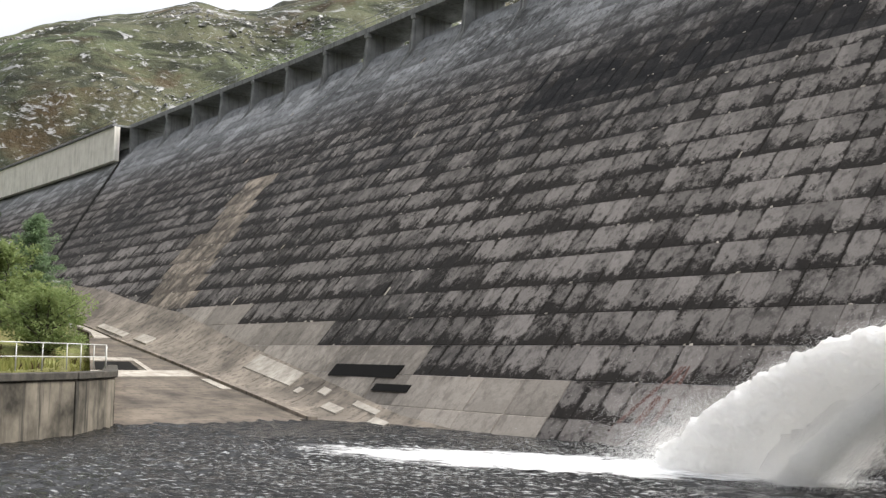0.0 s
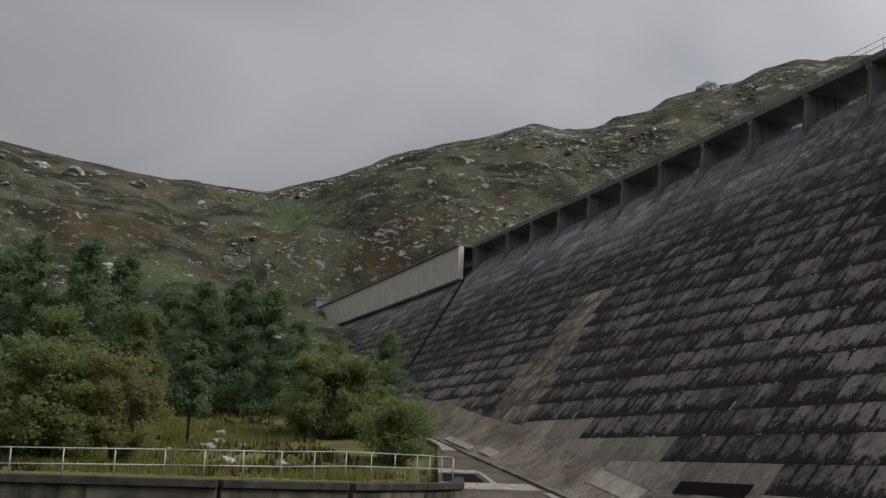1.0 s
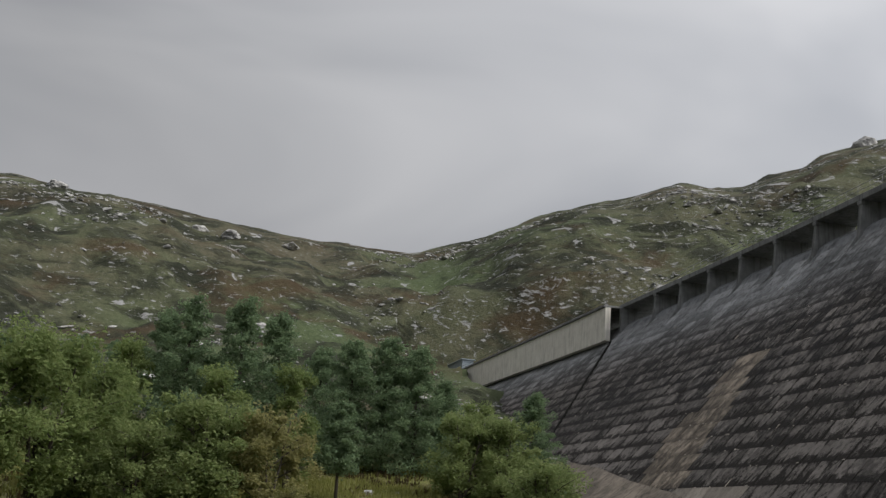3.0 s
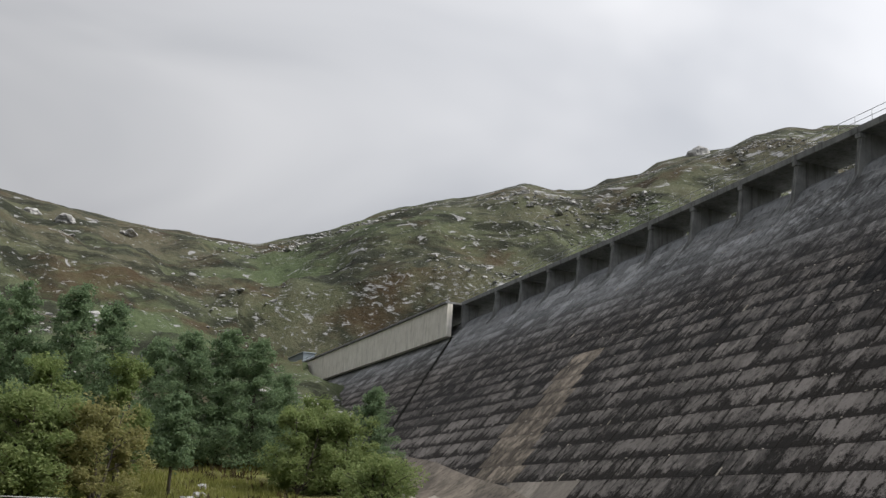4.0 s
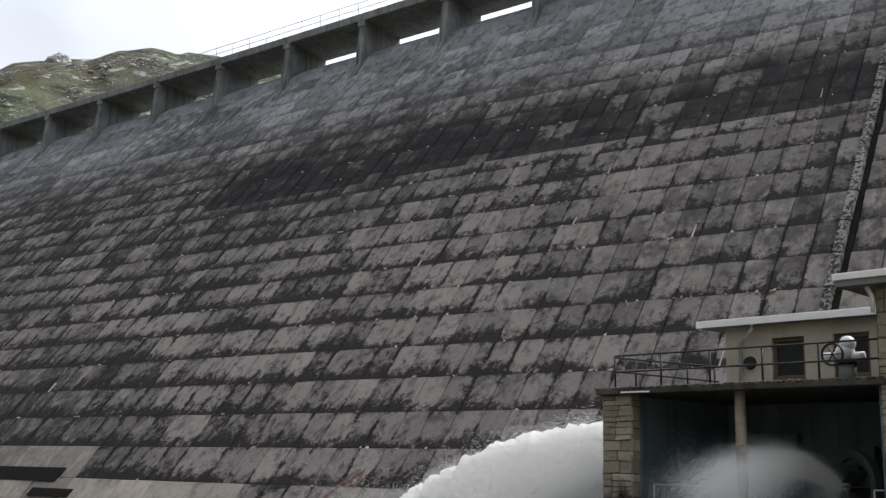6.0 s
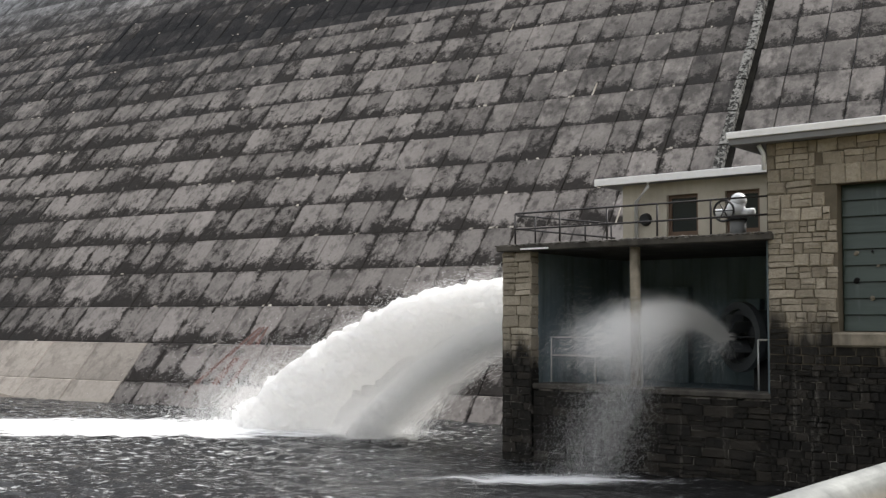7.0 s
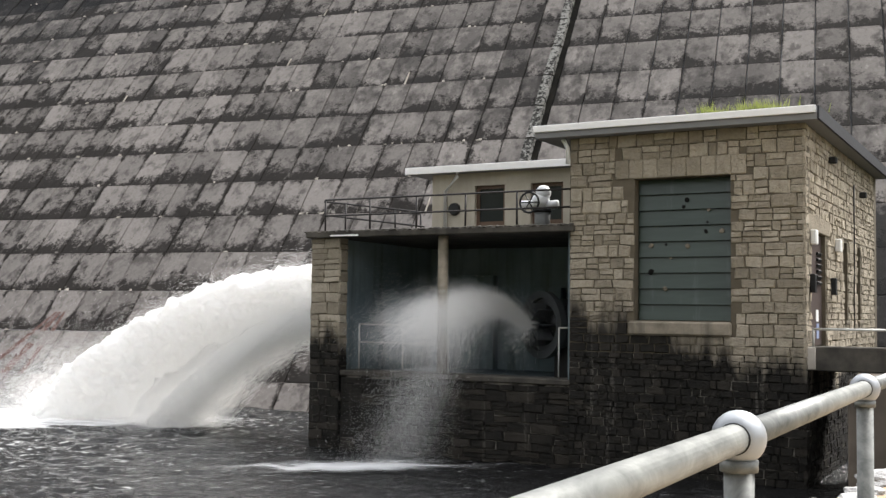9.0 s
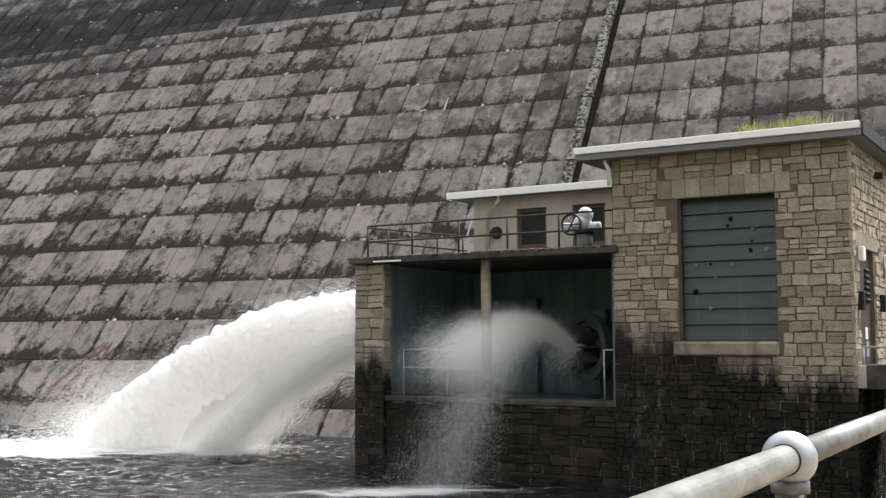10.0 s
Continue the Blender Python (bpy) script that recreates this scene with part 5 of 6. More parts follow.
def build_apron():
    ap = thing("apron", "worn concrete apron and channel rising along the dam toe", "apron", kind="structure")

    def lay(name, u0, u1, f0, f1, mat, h, label="", nu=8, nf=4):
        put(name, mesh_from(name, *sheet(u0, u1, f0, f1, nu, nf, h), mat), ap, label)

    u = -30.0
    while u > -112:
        lay("apron_slab", u - 0.02, u - 5.98, 0.0, 0.985, M_APRON, 0.0)
        lay("fillet_slab", u - 0.03, u - 5.97, 1.0, 2.0, M_FILLET, 0.0, "curved pale fillet at the dam toe", 6, 10)
        u -= 6.0
    lay("kerb", -44, -108, 0.955, 1.02, M_FILLET, 0.16, "low concrete kerb at the foot of the fillet", 40, 1)
    for u0, u1, f0, f1, h in ((-65.5, -58.5, 0.52, 0.58, 0.05), (-60.2, -57.8, 0.0, 0.9, 0.05), (-66.0, -64.6, 0.0, 0.55, 0.05), (-56.8, -53.2, 0.86, 0.93, 0.05),
                              (-56.9, -50.4, 1.58, 1.93, 0.06), (-84, -77, 1.15, 1.30, 0.12), (-75, -72, 1.2, 1.4, 0.12), (-108, -77.5, 0.2, 0.93, 0.06),
                              (-47.5, -46.6, 1.7, 1.86, 0.06), (-45.6, -43.9, 1.4, 1.6, 0.06), (-43.8, -41.4, 1.75, 1.88, 0.06), (-49.4, -48.8, 1.5, 1.65, 0.06), (-41.2, -39.9, 1.45, 1.7, 0.06)):
        lay("pale_patch", u0, u1, f0, f1, M_APRON_PALE, h, "pale fresh concrete patch")
    lay("drain_pit", -64.2, -60.6, 0.05, 0.46, M_BLACKOPEN, 0.03, "dark drain pit cover")


build_apron()


def toe_hatches():
    t = thing("toe_hatch", "dark timber hatch set in the pale toe concrete", "hatch")
    for u0, u1, z0, z1 in ((-48.3, -42.5, -1.0, -0.38), (-43.6, -40.8, -1.62, -1.28)):
        vs = []
        for z in (z0, z1):
            for u in (u0, u1):
                for dv in (-0.12, 0.3):
                    vs.append(dam_xyz(u, face_v(z) + dv, z))
        put("board", mesh_from("board", vs, [(0, 1, 3, 2), (4, 5, 7, 6), (0, 2, 6, 4), (1, 3, 7, 5), (0, 1, 5, 4), (2, 3, 7, 6)], M_BLACKOPEN), t)


toe_hatches()
# ---- trees ----


def leaf_cloud(rs, centres, count, spread, size, flat=0.6):
    """Small folded leaf sprays round the centres."""
    verts, faces = [], []
    for _ in range(count):
        c, rad = centres[rs.randrange(len(centres))]
        d = Vector((rs.gauss(0, 1), rs.gauss(0, 1), rs.gauss(0, 1) * flat)).normalized()
        p = Vector(c) + d * rad * (rs.random() ** 0.45) * spread
        s = size * rs.uniform(0.6, 1.4)
        a = Vector((rs.gauss(0, 1), rs.gauss(0, 1), rs.gauss(0, 0.6))).normalized()
        b = a.cross(Vector((rs.gauss(0, 1), rs.gauss(0, 1), rs.gauss(0, 1)))).normalized()
        n = a.cross(b) * s * 0.3
        o = len(verts)
        verts += [p - a * s, p + b * s * 0.5 + n, p + a * s, p - b * s * 0.5 + n]
        faces += [(o, o + 1, o + 2), (o, o + 2, o + 3)]
    return verts, faces


def broadleaf(name, label, height, width, leafmat, seed, stems=3, leaves=5200, size=0.13, group="trees on the bank", low=0.12):
    rs = random.Random(seed)
    t = thing(name, label, "tree", group)
    wood, centres = [], []
    for s in range(stems):
        a = 2 * math.pi * s / stems + rs.uniform(-0.5, 0.5)
        lean = width * rs.uniform(0.08, 0.25)
        path, radii = [], []
        for i in range(6):
            f = i / 5
            path.append((math.cos(a) * lean * f + rs.uniform(-.06, .06) * height * 0.2 * f, math.sin(a) * lean * f + rs.uniform(-.06, .06) * height * 0.2 * f, height * 0.86 * f - 0.3))
            radii.append(max(0.015, (0.045 + 0.012 * height) * (1 - f) ** 1.1))
        wood.append(tube_mesh(path, radii, 6))
        for b in range(9):
            f = low + (0.92 - low) * (b + rs.random()) / 9
            i = min(4, int(f * 5))
            p0 = Vector(path[i]).lerp(Vector(path[i + 1]), f * 5 - i)
            ang = rs.uniform(0, 6.28)
            reach = width * 0.5 * (math.sin(math.pi * min(1, 0.18 + f * 0.8)) ** 0.8) * rs.uniform(0.55, 1.05)
            p1 = p0 + Vector((math.cos(ang) * reach, math.sin(ang) * reach, reach * rs.uniform(0.2, 0.7)))
            mid = p0.lerp(p1, 0.5) + Vector((0, 0, 0.08 * reach))
            wood.append(tube_mesh([p0, mid, p1], [0.035, 0.022, 0.008], 5))
            for g in (0.45, 0.7, 0.95):
                q = p0.lerp(p1, g)
                centres.append((q + Vector((rs.uniform(-.3, .3), rs.uniform(-.3, .3), rs.uniform(-.2, .35))), width * rs.uniform(0.05, 0.13)))
        centres.append((Vector(path[-1]), width * 0.14))
    put("trunk", mesh_from("trunk", *joined(wood), M_BARK, True), t)
    put("crown", mesh_from("crown", *leaf_cloud(rs, centres, leaves, 1.25, size), leafmat), t)
    return t


def pine(name, label, height, width, seed, leaves=6500, group="pines on the bank", bare=0.10):
    rs = random.Random(seed)
    t = thing(name, label, "tree", group)
    wood = [tube_mesh([(0, 0, -0.3), (0.05 * height * rs.uniform(-1, 1) * 0.3, 0, height * 0.5), (0, 0, height)], [0.02 * height, 0.013 * height, 0.01], 7)]
    centres = []
    n = 46
    for b in range(n):
        f = bare + (0.98 - bare) * b / n
        ang = b * 2.4 + rs.uniform(-0.4, 0.4)
        reach = width * 0.5 * (1 - f) ** 0.66 * rs.uniform(0.7, 1.25) + 0.12
        p0 = Vector((0, 0, height * f))
        p1 = p0 + Vector((math.cos(ang) * reach, math.sin(ang) * reach, reach * rs.uniform(0.1, 0.45)))
        wood.append(tube_mesh([p0, p1], [0.03, 0.008], 5))
        for g in (0.25, 0.5, 0.75, 1.0):
            centres.append((p0.lerp(p1, g) + Vector((rs.gauss(0, .12), rs.gauss(0, .12), rs.gauss(0, .15))), 0.18 * width * rs.uniform(0.5, 1.0) * (1 - 0.5 * f)))
    put("trunk", mesh_from("trunk", *joined(wood), M_BARK, True), t)
    put("crown", mesh_from("crown", *leaf_cloud(rs, centres, int(leaves * 2.4), 1.1, 0.085, 0.5), M_PINE), t)
    return t


def polar(az, r):
    return -r * math.sin(radians(az)), r * math.cos(radians(az))


def stand(ob, az, r, turn=0.0, scale=1.0, sink=0.1):
    x, y = polar(az, r)
    ob.matrix_basis = Matrix.Translation((x, y, ground_z(x, y) - sink)) @ Matrix.Rotation(turn, 4, "Z") @ Matrix.Scale(scale, 4)


def plant_trees():
    kinds = [
        (broadleaf("birch_tree", "light green birch tree in full leaf", 6.6, 4.6, M_BIRCH, 1, 3, 14000, 0.085), ((108.5, 43, 0, 1.2), (105.4, 45, 1.7, 1.22), (103.0, 52, 0.8, 1.1), (111.5, 46, 2.2, 1.05))),
        (broadleaf("rowan_tree", "bushy green rowan tree behind the railing", 5.2, 4.4, M_ROWAN, 2, 4, 15000, 0.085, low=0.05), ((100.9, 46, 0.4, 0.82), (97.4, 46, 2.0, 1.08), (103.2, 48, 2.9, 0.9), (84.4, 60, 1.0, 1.02), (82.2, 61, 2.4, 0.98))),
        (broadleaf("rowan_tree", "rowan tree with russet leaves behind the railing", 5.4, 4.0, M_RUSSET, 3, 3, 12000, 0.08), ((94.2, 46.5, 0.1, 1.0),)),
        (broadleaf("birch_tree", "young birch tree with thin light crown", 7.6, 3.6, M_BIRCH, 4, 2, 10000, 0.085), ((96.9, 51, 0.6, 1.0), (83.6, 66, 1.6, 0.8), (93.3, 60, 2.6, 1.0), (101.4, 62, 0.2, 1.1))),
        (broadleaf("alder_bush", "low spreading green bush by the apron", 3.3, 4.2, M_ROWAN, 5, 5, 11000, 0.075, "bushes on the bank", 0.03), ((80.3, 52, 0.0, 1.0), (78.6, 53, 1.3, 0.72))),
        (pine("pine_tree", "dark blue-green pine tree on the slope", 9.6, 4.4, 6), ((98.8, 60, 0.0, 1.02), (96.2, 60, 1.0, 1.06), (94.3, 62, 2.0, 1.0), (99.9, 63, 2.6, 0.95))),
        (pine("pine_tree", "rounded pine tree in a dense group", 8.2, 5.0, 7, 7500, bare=0.02), ((90.4, 72, 0.0, 1.05), (88.6, 73, 0.8, 1.1), (87.0, 73, 1.9, 1.04), (92.0, 76, 2.8, 1.0), (85.6, 74, 0.5, 0.76), (80.9, 66, 1.4, 0.74))),
        (pine("pine_tree", "small pine tree with a bare leaning foot", 5.0, 2.8, 8, 4200, bare=0.32), ((90.75, 56, 0.0, 1.0), (104.0, 82, 1.0, 1.5), (106.0, 84, 2.0, 1.45), (102.0, 80, 3.0, 1.5), (107.8, 83, 0.4, 1.4), (109.5, 80, 0.9, 1.45))),
    ]
    for ob, spots in kinds:
        first = True
        for az, r, turn, s in spots:
            if first:
                stand(ob, az, r, turn, s)
                first = False
            else:
                x, y = polar(az, r)
                c = copy_thing(ob, Matrix.Identity(4))
                stand(c, az, r, turn, s)


plant_trees()


def scatter():
    """Heather, grass tufts and stones on the bank; outcrops on the hill."""
    rs = random.Random(17)
    lists = {"heather": [], "grass": []}
    for key, n in (("heather", 1100), ("grass", 7500)):
        for _ in range(n):
            az, r = rs.uniform(76, 112), rs.uniform(41, 76)
            x, y = polar(az, r)
            if bank_gap(x, y) < 1.0 or (CT * x + ST * y > -66 and -ST * x + CT * y > 15):
                continue
            wet = noise.noise(Vector((x * 0.12, y * 0.12, 0)))
            if (key == "heather") != (wet > 0.05) and rs.random() < 0.8:
                continue
            z = ground_z(x, y)
            vs, fs = [], []
            for _ in range(9 if key == "heather" else 7):
                a = rs.uniform(0, 6.28)
                h = rs.uniform(0.15, 0.42) if key == "heather" else rs.uniform(0.15, 0.42)
                w = 0.05 if key == "grass" else 0.1
                px, py = x + rs.gauss(0, 0.25), y + rs.gauss(0, 0.25)
                o = len(vs)
                vs += [(px - w * math.cos(a), py - w * math.sin(a), z - 0.08), (px + w * math.cos(a), py + w * math.sin(a), z - 0.08), (px + rs.gauss(0, 0.12), py + rs.gauss(0, 0.12), z + h)]
                fs.append((o, o + 1, o + 2))
            lists[key].append((vs, fs))
    for key, mt, lb in (("heather", M_HEATHER, "brown heather clumps on the bank"), ("grass", M_GRASS, "yellow-green rough grass on the bank")):
        v, f = joined(lists[key])
        tagged(put(key, mesh_from(key, v, f, mt)), lb, key, kind="stuff")
    # pale stones all over the hillside, in one sheet of many
    base = []
    for i in range(8):
        bm = bmesh.new()
        bmesh.ops.create_icosphere(bm, subdivisions=1, radius=1.0)
        o = Vector((i * 5.1, 2.0, i))
        for v in bm.verts:
            n = v.co.normalized()
            v.co = Vector((n.x * 1.3, n.y, n.z * 0.62)) * (1 + 0.5 * noise.noise(n * 1.5 + o) + 0.2 * noise.noise(n * 4 + o))
        base.append(([v.co.copy() for v in bm.verts], [tuple(q.index for q in f.verts) for f in bm.faces]))
        bm.free()
    out = []
    tries = 0
    while len(out) < 4300 and tries < 120000:
        tries += 1
        az, r = rs.uniform(54, 114), 90 + 330 * rs.random() ** 0.7
        x, y = polar(az, r)
        k = noise.fractal(Vector((x * 0.018, y * 0.018, 9.0)), 0.9, 2.1, 4)
        if k < 0.22 - (0.16 if az < 74 else 0) and rs.random() < 0.96:
            continue
        if r > 400 + 60 * math.sin(az * 0.045):
            continue
        if -ST * x + CT * y > 54 and r < 260 and az < 80:
            continue
        s = rs.uniform(0.16, 0.5) * (2.4 if rs.random() < 0.08 else 1.0) * (r / 260) ** 0.5
        z = ground_z(x, y)
        m = Matrix.LocRotScale((x, y, z - 0.12 * s), Euler((rs.uniform(-.3, .3), rs.uniform(-.3, .3), rs.uniform(0, 6.3))), (s * rs.uniform(0.8, 2.0), s, s * rs.uniform(0.5, 1.1)))
        vs, fs = base[rs.randrange(8)]
        out.append(([m @ q for q in vs], fs))
    v, f = joined(out)
    tagged(put("hillside_stones", mesh_from("hillside_stones", v, f, M_ROCK)), "pale stones and outcrops scattered over the hillside", "stones", kind="stuff")
    for i, (az, r, s, sq) in enumerate(((102.0, 180, 2.5, (1.5, 1.0, 0.55)), (100.8, 177, 2.1, (1.7, 1, 0.45)), (94.6, 176, 1.6, (1.6, 1, 0.45)), (96.6, 174, 1.7, (1.7, 1, 0.5)), (64.4, 432, 4.2, (1.0, 1.0, 0.9)), (97.3, 330, 3.0, (1.3, 1, 0.6)), (99.0, 335, 2.6, (1.3, 1, 0.6)), (94.2, 335, 2.8, (1.8, 1, 0.45)), (106.3, 345, 3.0, (1.3, 1, 0.6)))):
        x, y = polar(az, r)
        rock("boulder", "large pale boulder on the moorland slope", (x, y, ground_z(x, y) - 0.1 * s), s, 40 + i, sq, "boulders on the hill")
    for i in range(15):
        az, r = rs.uniform(78, 92), rs.uniform(49, 62)
        x, y = polar(az, r)
        if bank_gap(x, y) < 1 or (CT * x + ST * y > -66 and -ST * x + CT * y > 15):
            continue
        rock("bank_stone", "pale stone lying in the bank grass", (x, y, ground_z(x, y)), rs.uniform(0.15, 0.4), 80 + i, (1.2, 1, 0.6), "stones on the bank")


scatter()

box = thing("crest_hut", "grey metal sheeted hut at the far end of the wing", "hut")
part("wall", dam_bm(box_bm(-250, -224, 58.5, 61.0, 32.604, 36.0, 0.03)), M_SHEET, box)
part("roof", dam_bm(box_bm(-250.4, -223.6, 58.2, 61.3, 36.004, 36.2, 0.03)), M_SHEET, box)

# ---- falling and flying water ----


def jet_body(name, label, path, radii, mat, seed, rough, parent, sides=56, steps=110, squash=1.0):
    """A torn tube of water along a smooth path."""
    n = len(path)
    pts = []
    for i in range(steps):
        f = i / (steps - 1) * (n - 1)
        k = min(n - 2, int(f))
        pts.append((Vector(path[k]).lerp(Vector(path[k + 1]), f - k), radii[k] + (radii[k + 1] - radii[k]) * (f - k)))
    verts, faces = [], []
    for i, (p, r) in enumerate(pts):
        d = (pts[min(i + 1, steps - 1)][0] - pts[max(i - 1, 0)][0]).normalized()
        a = d.cross(Vector((0, 0, 1))).normalized()
        b = a.cross(d)
        for k in range(sides):
            t = 2 * math.pi * k / sides
            o = a * math.cos(t) + b * math.sin(t) * squash
            q = p + o * r
            w = noise.fractal(Vector((q.x * 1.7 + seed, q.y * 2.4, q.z * 2.4)), 0.62, 2.1, 5)
            w2 = noise.noise(Vector((q.x * 0.45 + seed, q.y * 0.45, q.z * 0.45 + 4)))
            verts.append(q + o * r * rough * (w * 0.55 + w2 * 0.5))
    for i in range(steps - 1):
        for k in range(sides):
            j = (k + 1) % sides
            faces.append((i * sides + k, i * sides + j, (i + 1) * sides + j, (i + 1) * sides + k))
    return put(name, mesh_from(name, verts, faces, mat, True), parent, label)


def threads(name, label, start, speed, spread, longest, count, size, seed, parent, start_r=0.3, early=1.0, stretch=8.0):
    """Fine threads of water thrown from start; each flies its own falling path."""
    rs = random.Random(seed)
    verts, faces = [], []
    for _ in range(count):
        t = longest * rs.random() ** early
        vel = Vector([rs.gauss(a, b) for a, b in zip(speed, spread)])
        o = Vector((rs.gauss(0, 1), rs.gauss(0, 1), rs.gauss(0, 1))) * start_r * 0.5
        p = Vector(start) + o + vel * t + Vector((0, 0, -4.9 * t * t))
        if p.z < WATER + 0.02:
            continue
        d = (vel + Vector((0, 0, -9.8 * t))).normalized()
        s = size * rs.uniform(0.5, 1.5)
        d = (d + Vector((rs.gauss(0, .1), rs.gauss(0, .1), rs.gauss(0, .1)))).normalized()
        a = d.cross(Vector((rs.gauss(0, 1), rs.gauss(0, 1), rs.gauss(0, 1)))).normalized()
        q = len(verts)
        verts += [p - d * s * stretch, p + a * s, p + d * s * stretch]
        faces.append((q, q + 1, q + 2))
    return put(name, mesh_from(name, verts, faces, M_DROP), parent, label)


def build_spray():
    big = thing("water_jet", "broad white jet of water falling from the chamber into the pool", "water jet", kind="stuff")
    path = []
    for i in range(9):
        t = 0.97 * i / 8
        path.append((-14.1 - 9.9 * t, 22.3 - 1.0 * t, 0.62 + 0.75 * t - 4.9 * t * t))
    jet_body("jet_core", "", path, [0.46, 0.50, 0.54, 0.59, 0.65, 0.72, 0.80, 0.88, 0.94], M_JET, 3, 0.48, big, 110, 240)
    threads("jet_threads", "", (-14.1, 22.3, 0.62), (-9.9, -1.0, 0.75), (0.85, 0.5, 0.36), 1.05, 150000, 0.0022, 12, big, 0.62, 0.8, 22.0)
    threads("jet_sheet", "thin falling veil between the two streams", (-14.15, 22.2, 0.25), (-8.0, -0.95, 0.5), (0.85, 0.4, 0.25), 1.0, 130000, 0.0018, 17, big, 0.55, 0.8, 34.0)
    threads("jet_skirt", "thinner falling stream below the jet", (-14.2, 22.1, -0.05), (-6.6, -0.9, 0.35), (0.50, 0.35, 0.25), 0.95, 230000, 0.0025, 13, big, 0.5, 0.85, 30.0)
    lower = []
    for i in range(8):
        t = 0.86 * i / 7
        lower.append((-14.2 - 6.9 * t, 22.1 - 0.9 * t, 0.0 + 0.4 * t - 4.9 * t * t))
    jet_body("jet_lower_core", "", lower, [0.27, 0.28, 0.29, 0.31, 0.33, 0.36, 0.40, 0.44], M_JET, 11, 0.3, big, 64, 140)
    threads("splash", "", (-22.9, 21.2, -3.0), (-1.6, -0.6, 2.1), (1.8, 1.2, 0.8), 0.6, 170000, 0.0016, 15, big, 1.7, 1.0, 26.0)
    threads("splash", "", (-19.8, 21.2, -3.0), (-0.6, -0.5, 1.7), (1.2, 1.0, 0.7), 0.45, 90000, 0.0016, 16, big, 1.3, 1.0, 26.0)
    small = thing("valve_spray", "fan of white spray thrown by the cone valve", "water spray", kind="stuff")
    threads("spray_fan", "", (-9.97, 21.75, -0.24), (-2.4, -2.8, 2.95), (0.72, 0.7, 0.40), 0.72, 260000, 0.00115, 31, small, 0.12, 1.25, 55.0)
    threads("spray_fall", "", (-9.97, 21.75, -0.24), (-1.4, -2.8, 2.5), (0.38, 0.6, 0.5), 1.25, 190000, 0.0006, 33, small, 0.15, 0.8, 60.0)
    threads("spray_nozzle", "", (-9.82, 21.95, -0.26), (-1.6, -2.0, 0.4), (1.2, 0.8, 1.5), 0.22, 9000, 0.0018, 34, small, 0.1, 0.8, 30.0)
    # foam where they land
    for lb, cxy, ax, turn in (("bright white foam spreading over the pool", (-26.0, 18.6), (12.5, 4.2), 32), ("thin white foam below the valve spray", (-11.6, 17.5), (3.8, 1.3), 39)):
        mt = foam_mat("white_foam", cxy[0], cxy[1], ax[0], ax[1], turn, 2.0 if ax[0] > 5 else 0.6)
        c, s = math.cos(radians(turn)), math.sin(radians(turn))
        vs, fs = [], []
        na, nb = 110, 44
        for i in range(na + 1):
            for j in range(nb + 1):
                p, q = (2 * i / na - 1) * ax[0], (2 * j / nb - 1) * ax[1]
                x, y = cxy[0] + c * p - s * q, cxy[1] + s * p + c * q
                vs.append((x, y, WATER + 0.08 + 0.04 * noise.noise(Vector((x * 1.5, y * 1.5, 2)))))
        for i in range(na):
            for j in range(nb):
                q = i * (nb + 1) + j
                fs.append((q, q + nb + 1, q + nb + 2, q + 1))
        tagged(put("foam", mesh_from("foam", vs, fs, mt, True)), lb, "foam", kind="stuff")


build_spray()

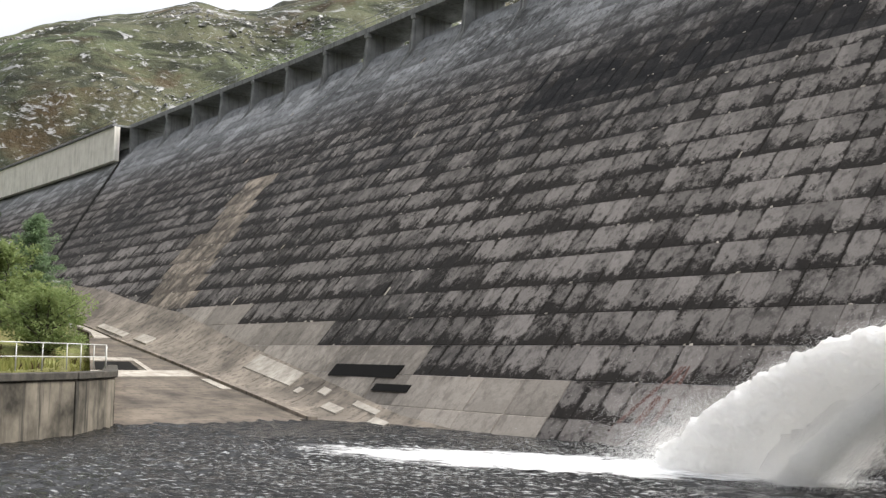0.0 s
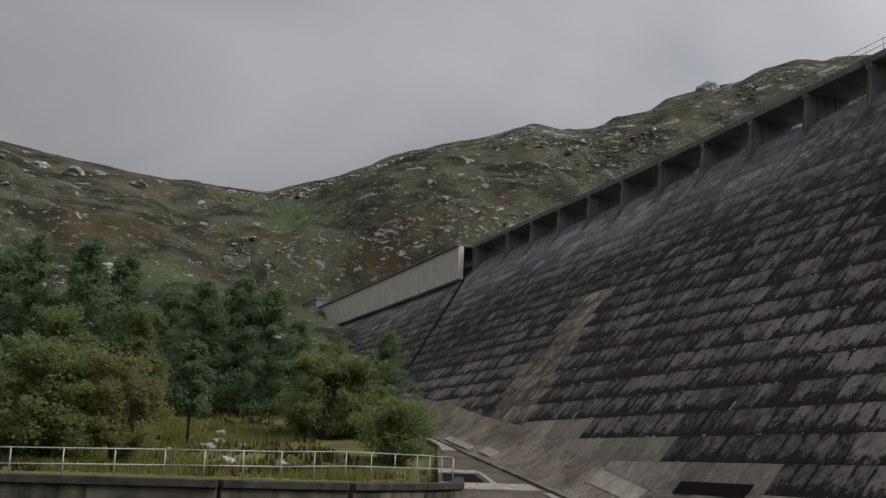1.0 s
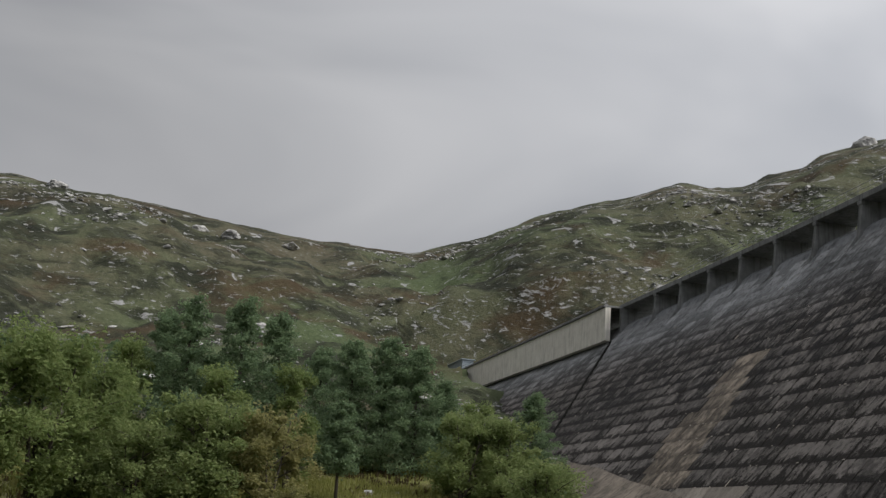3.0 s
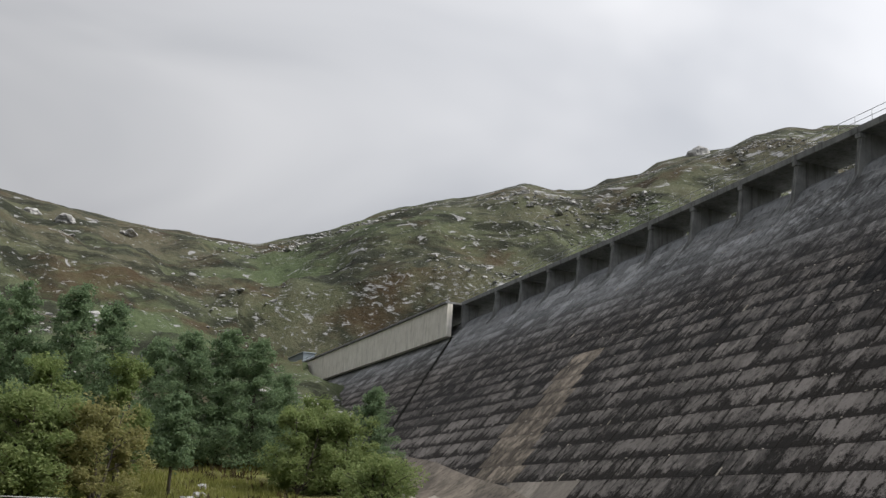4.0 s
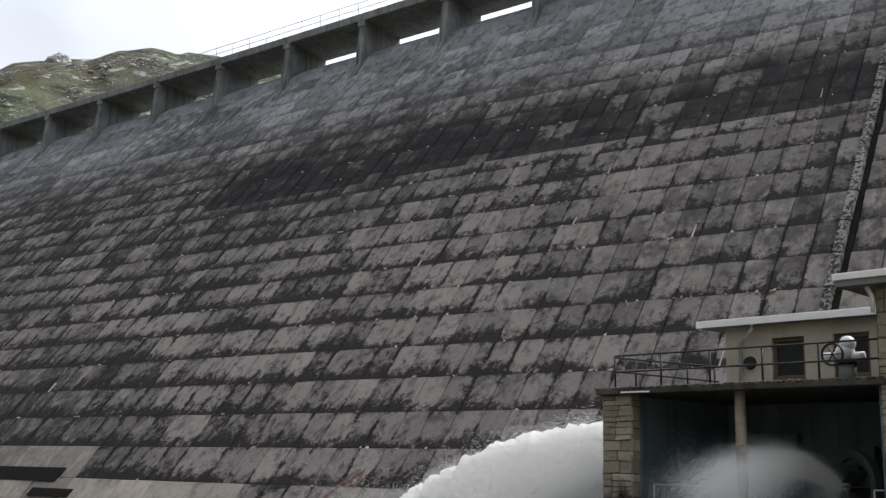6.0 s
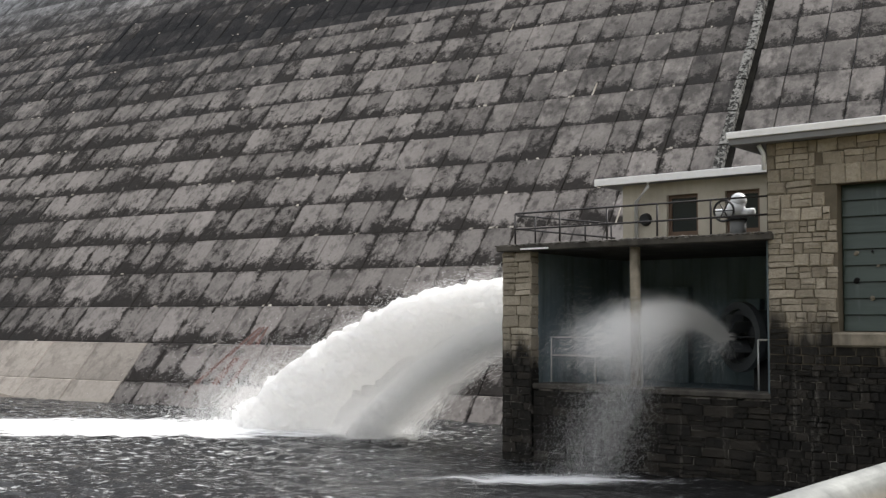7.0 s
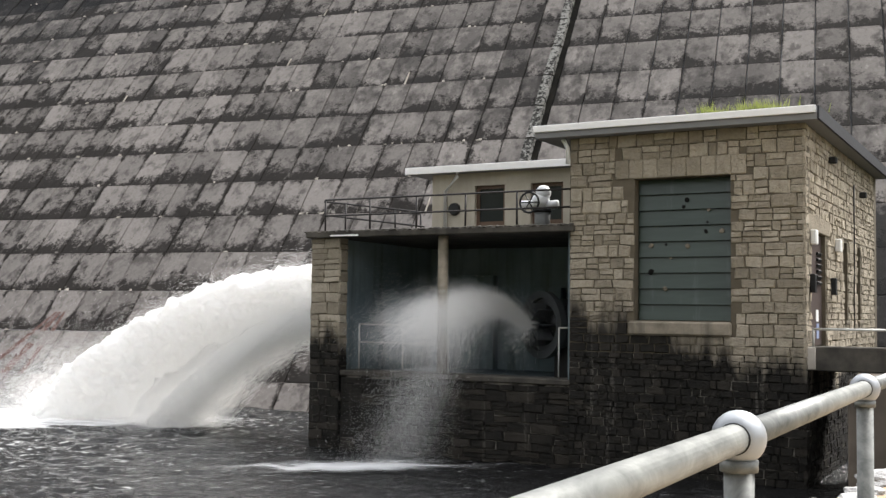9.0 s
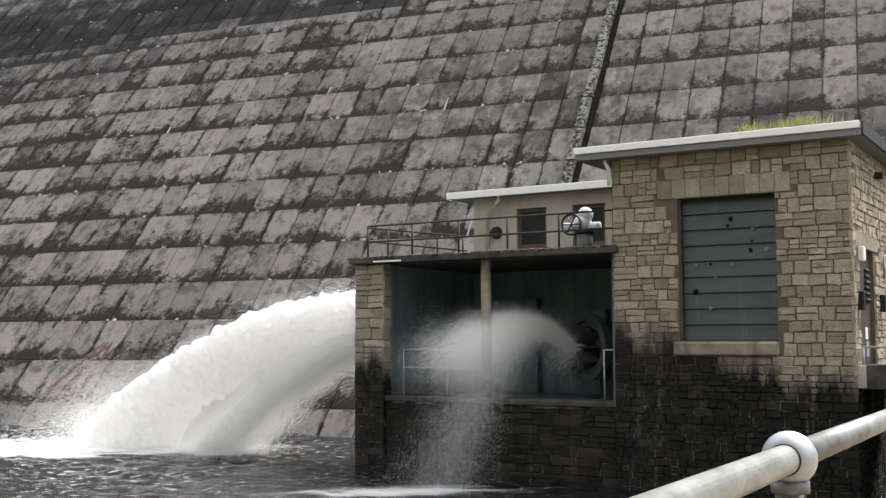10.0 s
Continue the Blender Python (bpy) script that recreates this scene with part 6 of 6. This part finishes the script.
# red stains on the lower face
stain = thing("iron_stain", "dark red iron stain running down the face", "stain", kind="structure")
for u0, u1, w in ((-26.35, -27.6, 0.10), (-26.0, -26.6, 0.14), (-25.6, -25.8, 0.09)):
    vs = []
    for z, u, ww in ((0.1, -25.6 + (u0 + 25.6) * 0.2, 0.02), (-0.8, u0, w), (-2.6, u1, w * 1.3)):
        vs += [dam_xyz(u - ww, face_v(z) - 0.05, z), dam_xyz(u + ww, face_v(z) - 0.05, z)]
    put("stain_streak", mesh_from("stain_streak", vs, [(0, 1, 3, 2), (2, 3, 5, 4)], M_REDSTAIN), stain)

# grass on the power house roof
rs = random.Random(44)
vs, fs = [], []
for _ in range(800):
    x, y = rs.choice((rs.gauss(-4.75, 0.22), rs.gauss(-4.5, 0.16), rs.gauss(-4.6, 0.3), rs.gauss(-5.5, 0.12))), YF + rs.uniform(-0.15, 0.8)
    h, a, o = rs.uniform(0.08, 0.27), rs.uniform(0, 6.3), len(vs)
    vs += [(x - 0.012 * math.cos(a), y - 0.012 * math.sin(a), HZ + 0.25), (x + 0.012 * math.cos(a), y + 0.012 * math.sin(a), HZ + 0.25), (x + rs.gauss(0, 0.07), y + rs.gauss(0, 0.07), HZ + 0.26 + h)]
    fs.append((o, o + 1, o + 2))
tagged(put("roof_grass", mesh_from("roof_grass", vs, fs, M_ROOFGRASS)), "tufts of bright grass growing on the flat roof", "grass", kind="stuff")

# pale flecks of lime and litter on the ledges
rs = random.Random(61)
bits = []
for _ in range(520):
    k = rs.randrange(0, 20)
    z = LIFT0 + k * LIFT
    u = -12 - 110 * rs.random() ** 1.4
    w, h = rs.uniform(0.02, 0.16), rs.uniform(0.02, 0.09)
    if rs.random() < 0.05:
        w, h = 0.035, rs.uniform(0.2, 0.6)
    v = face_v(z) - 0.03
    q = [(u, v, z), (u + w, v, z), (u + w * rs.uniform(0.5, 1.4), v + 0.8 * h, z + h), (u + w * 0.2, v + 0.8 * h, z + h * 0.9)]
    bits.append(([dam_xyz(a, b - 0.06, c) for a, b, c in q] + [dam_xyz(a, b + 0.05, c) for a, b, c in q], [(0, 1, 2, 3), (0, 4, 5, 1), (1, 5, 6, 2), (2, 6, 7, 3), (3, 7, 4, 0)]))
tagged(put("ledge_flecks", mesh_from("ledge_flecks", *joined(bits), M_APRON_PALE)), "pale flecks of lime and litter on the dam ledges", "flecks", kind="stuff")

# ---- the blocks of the dam's face ----
build_blocks()
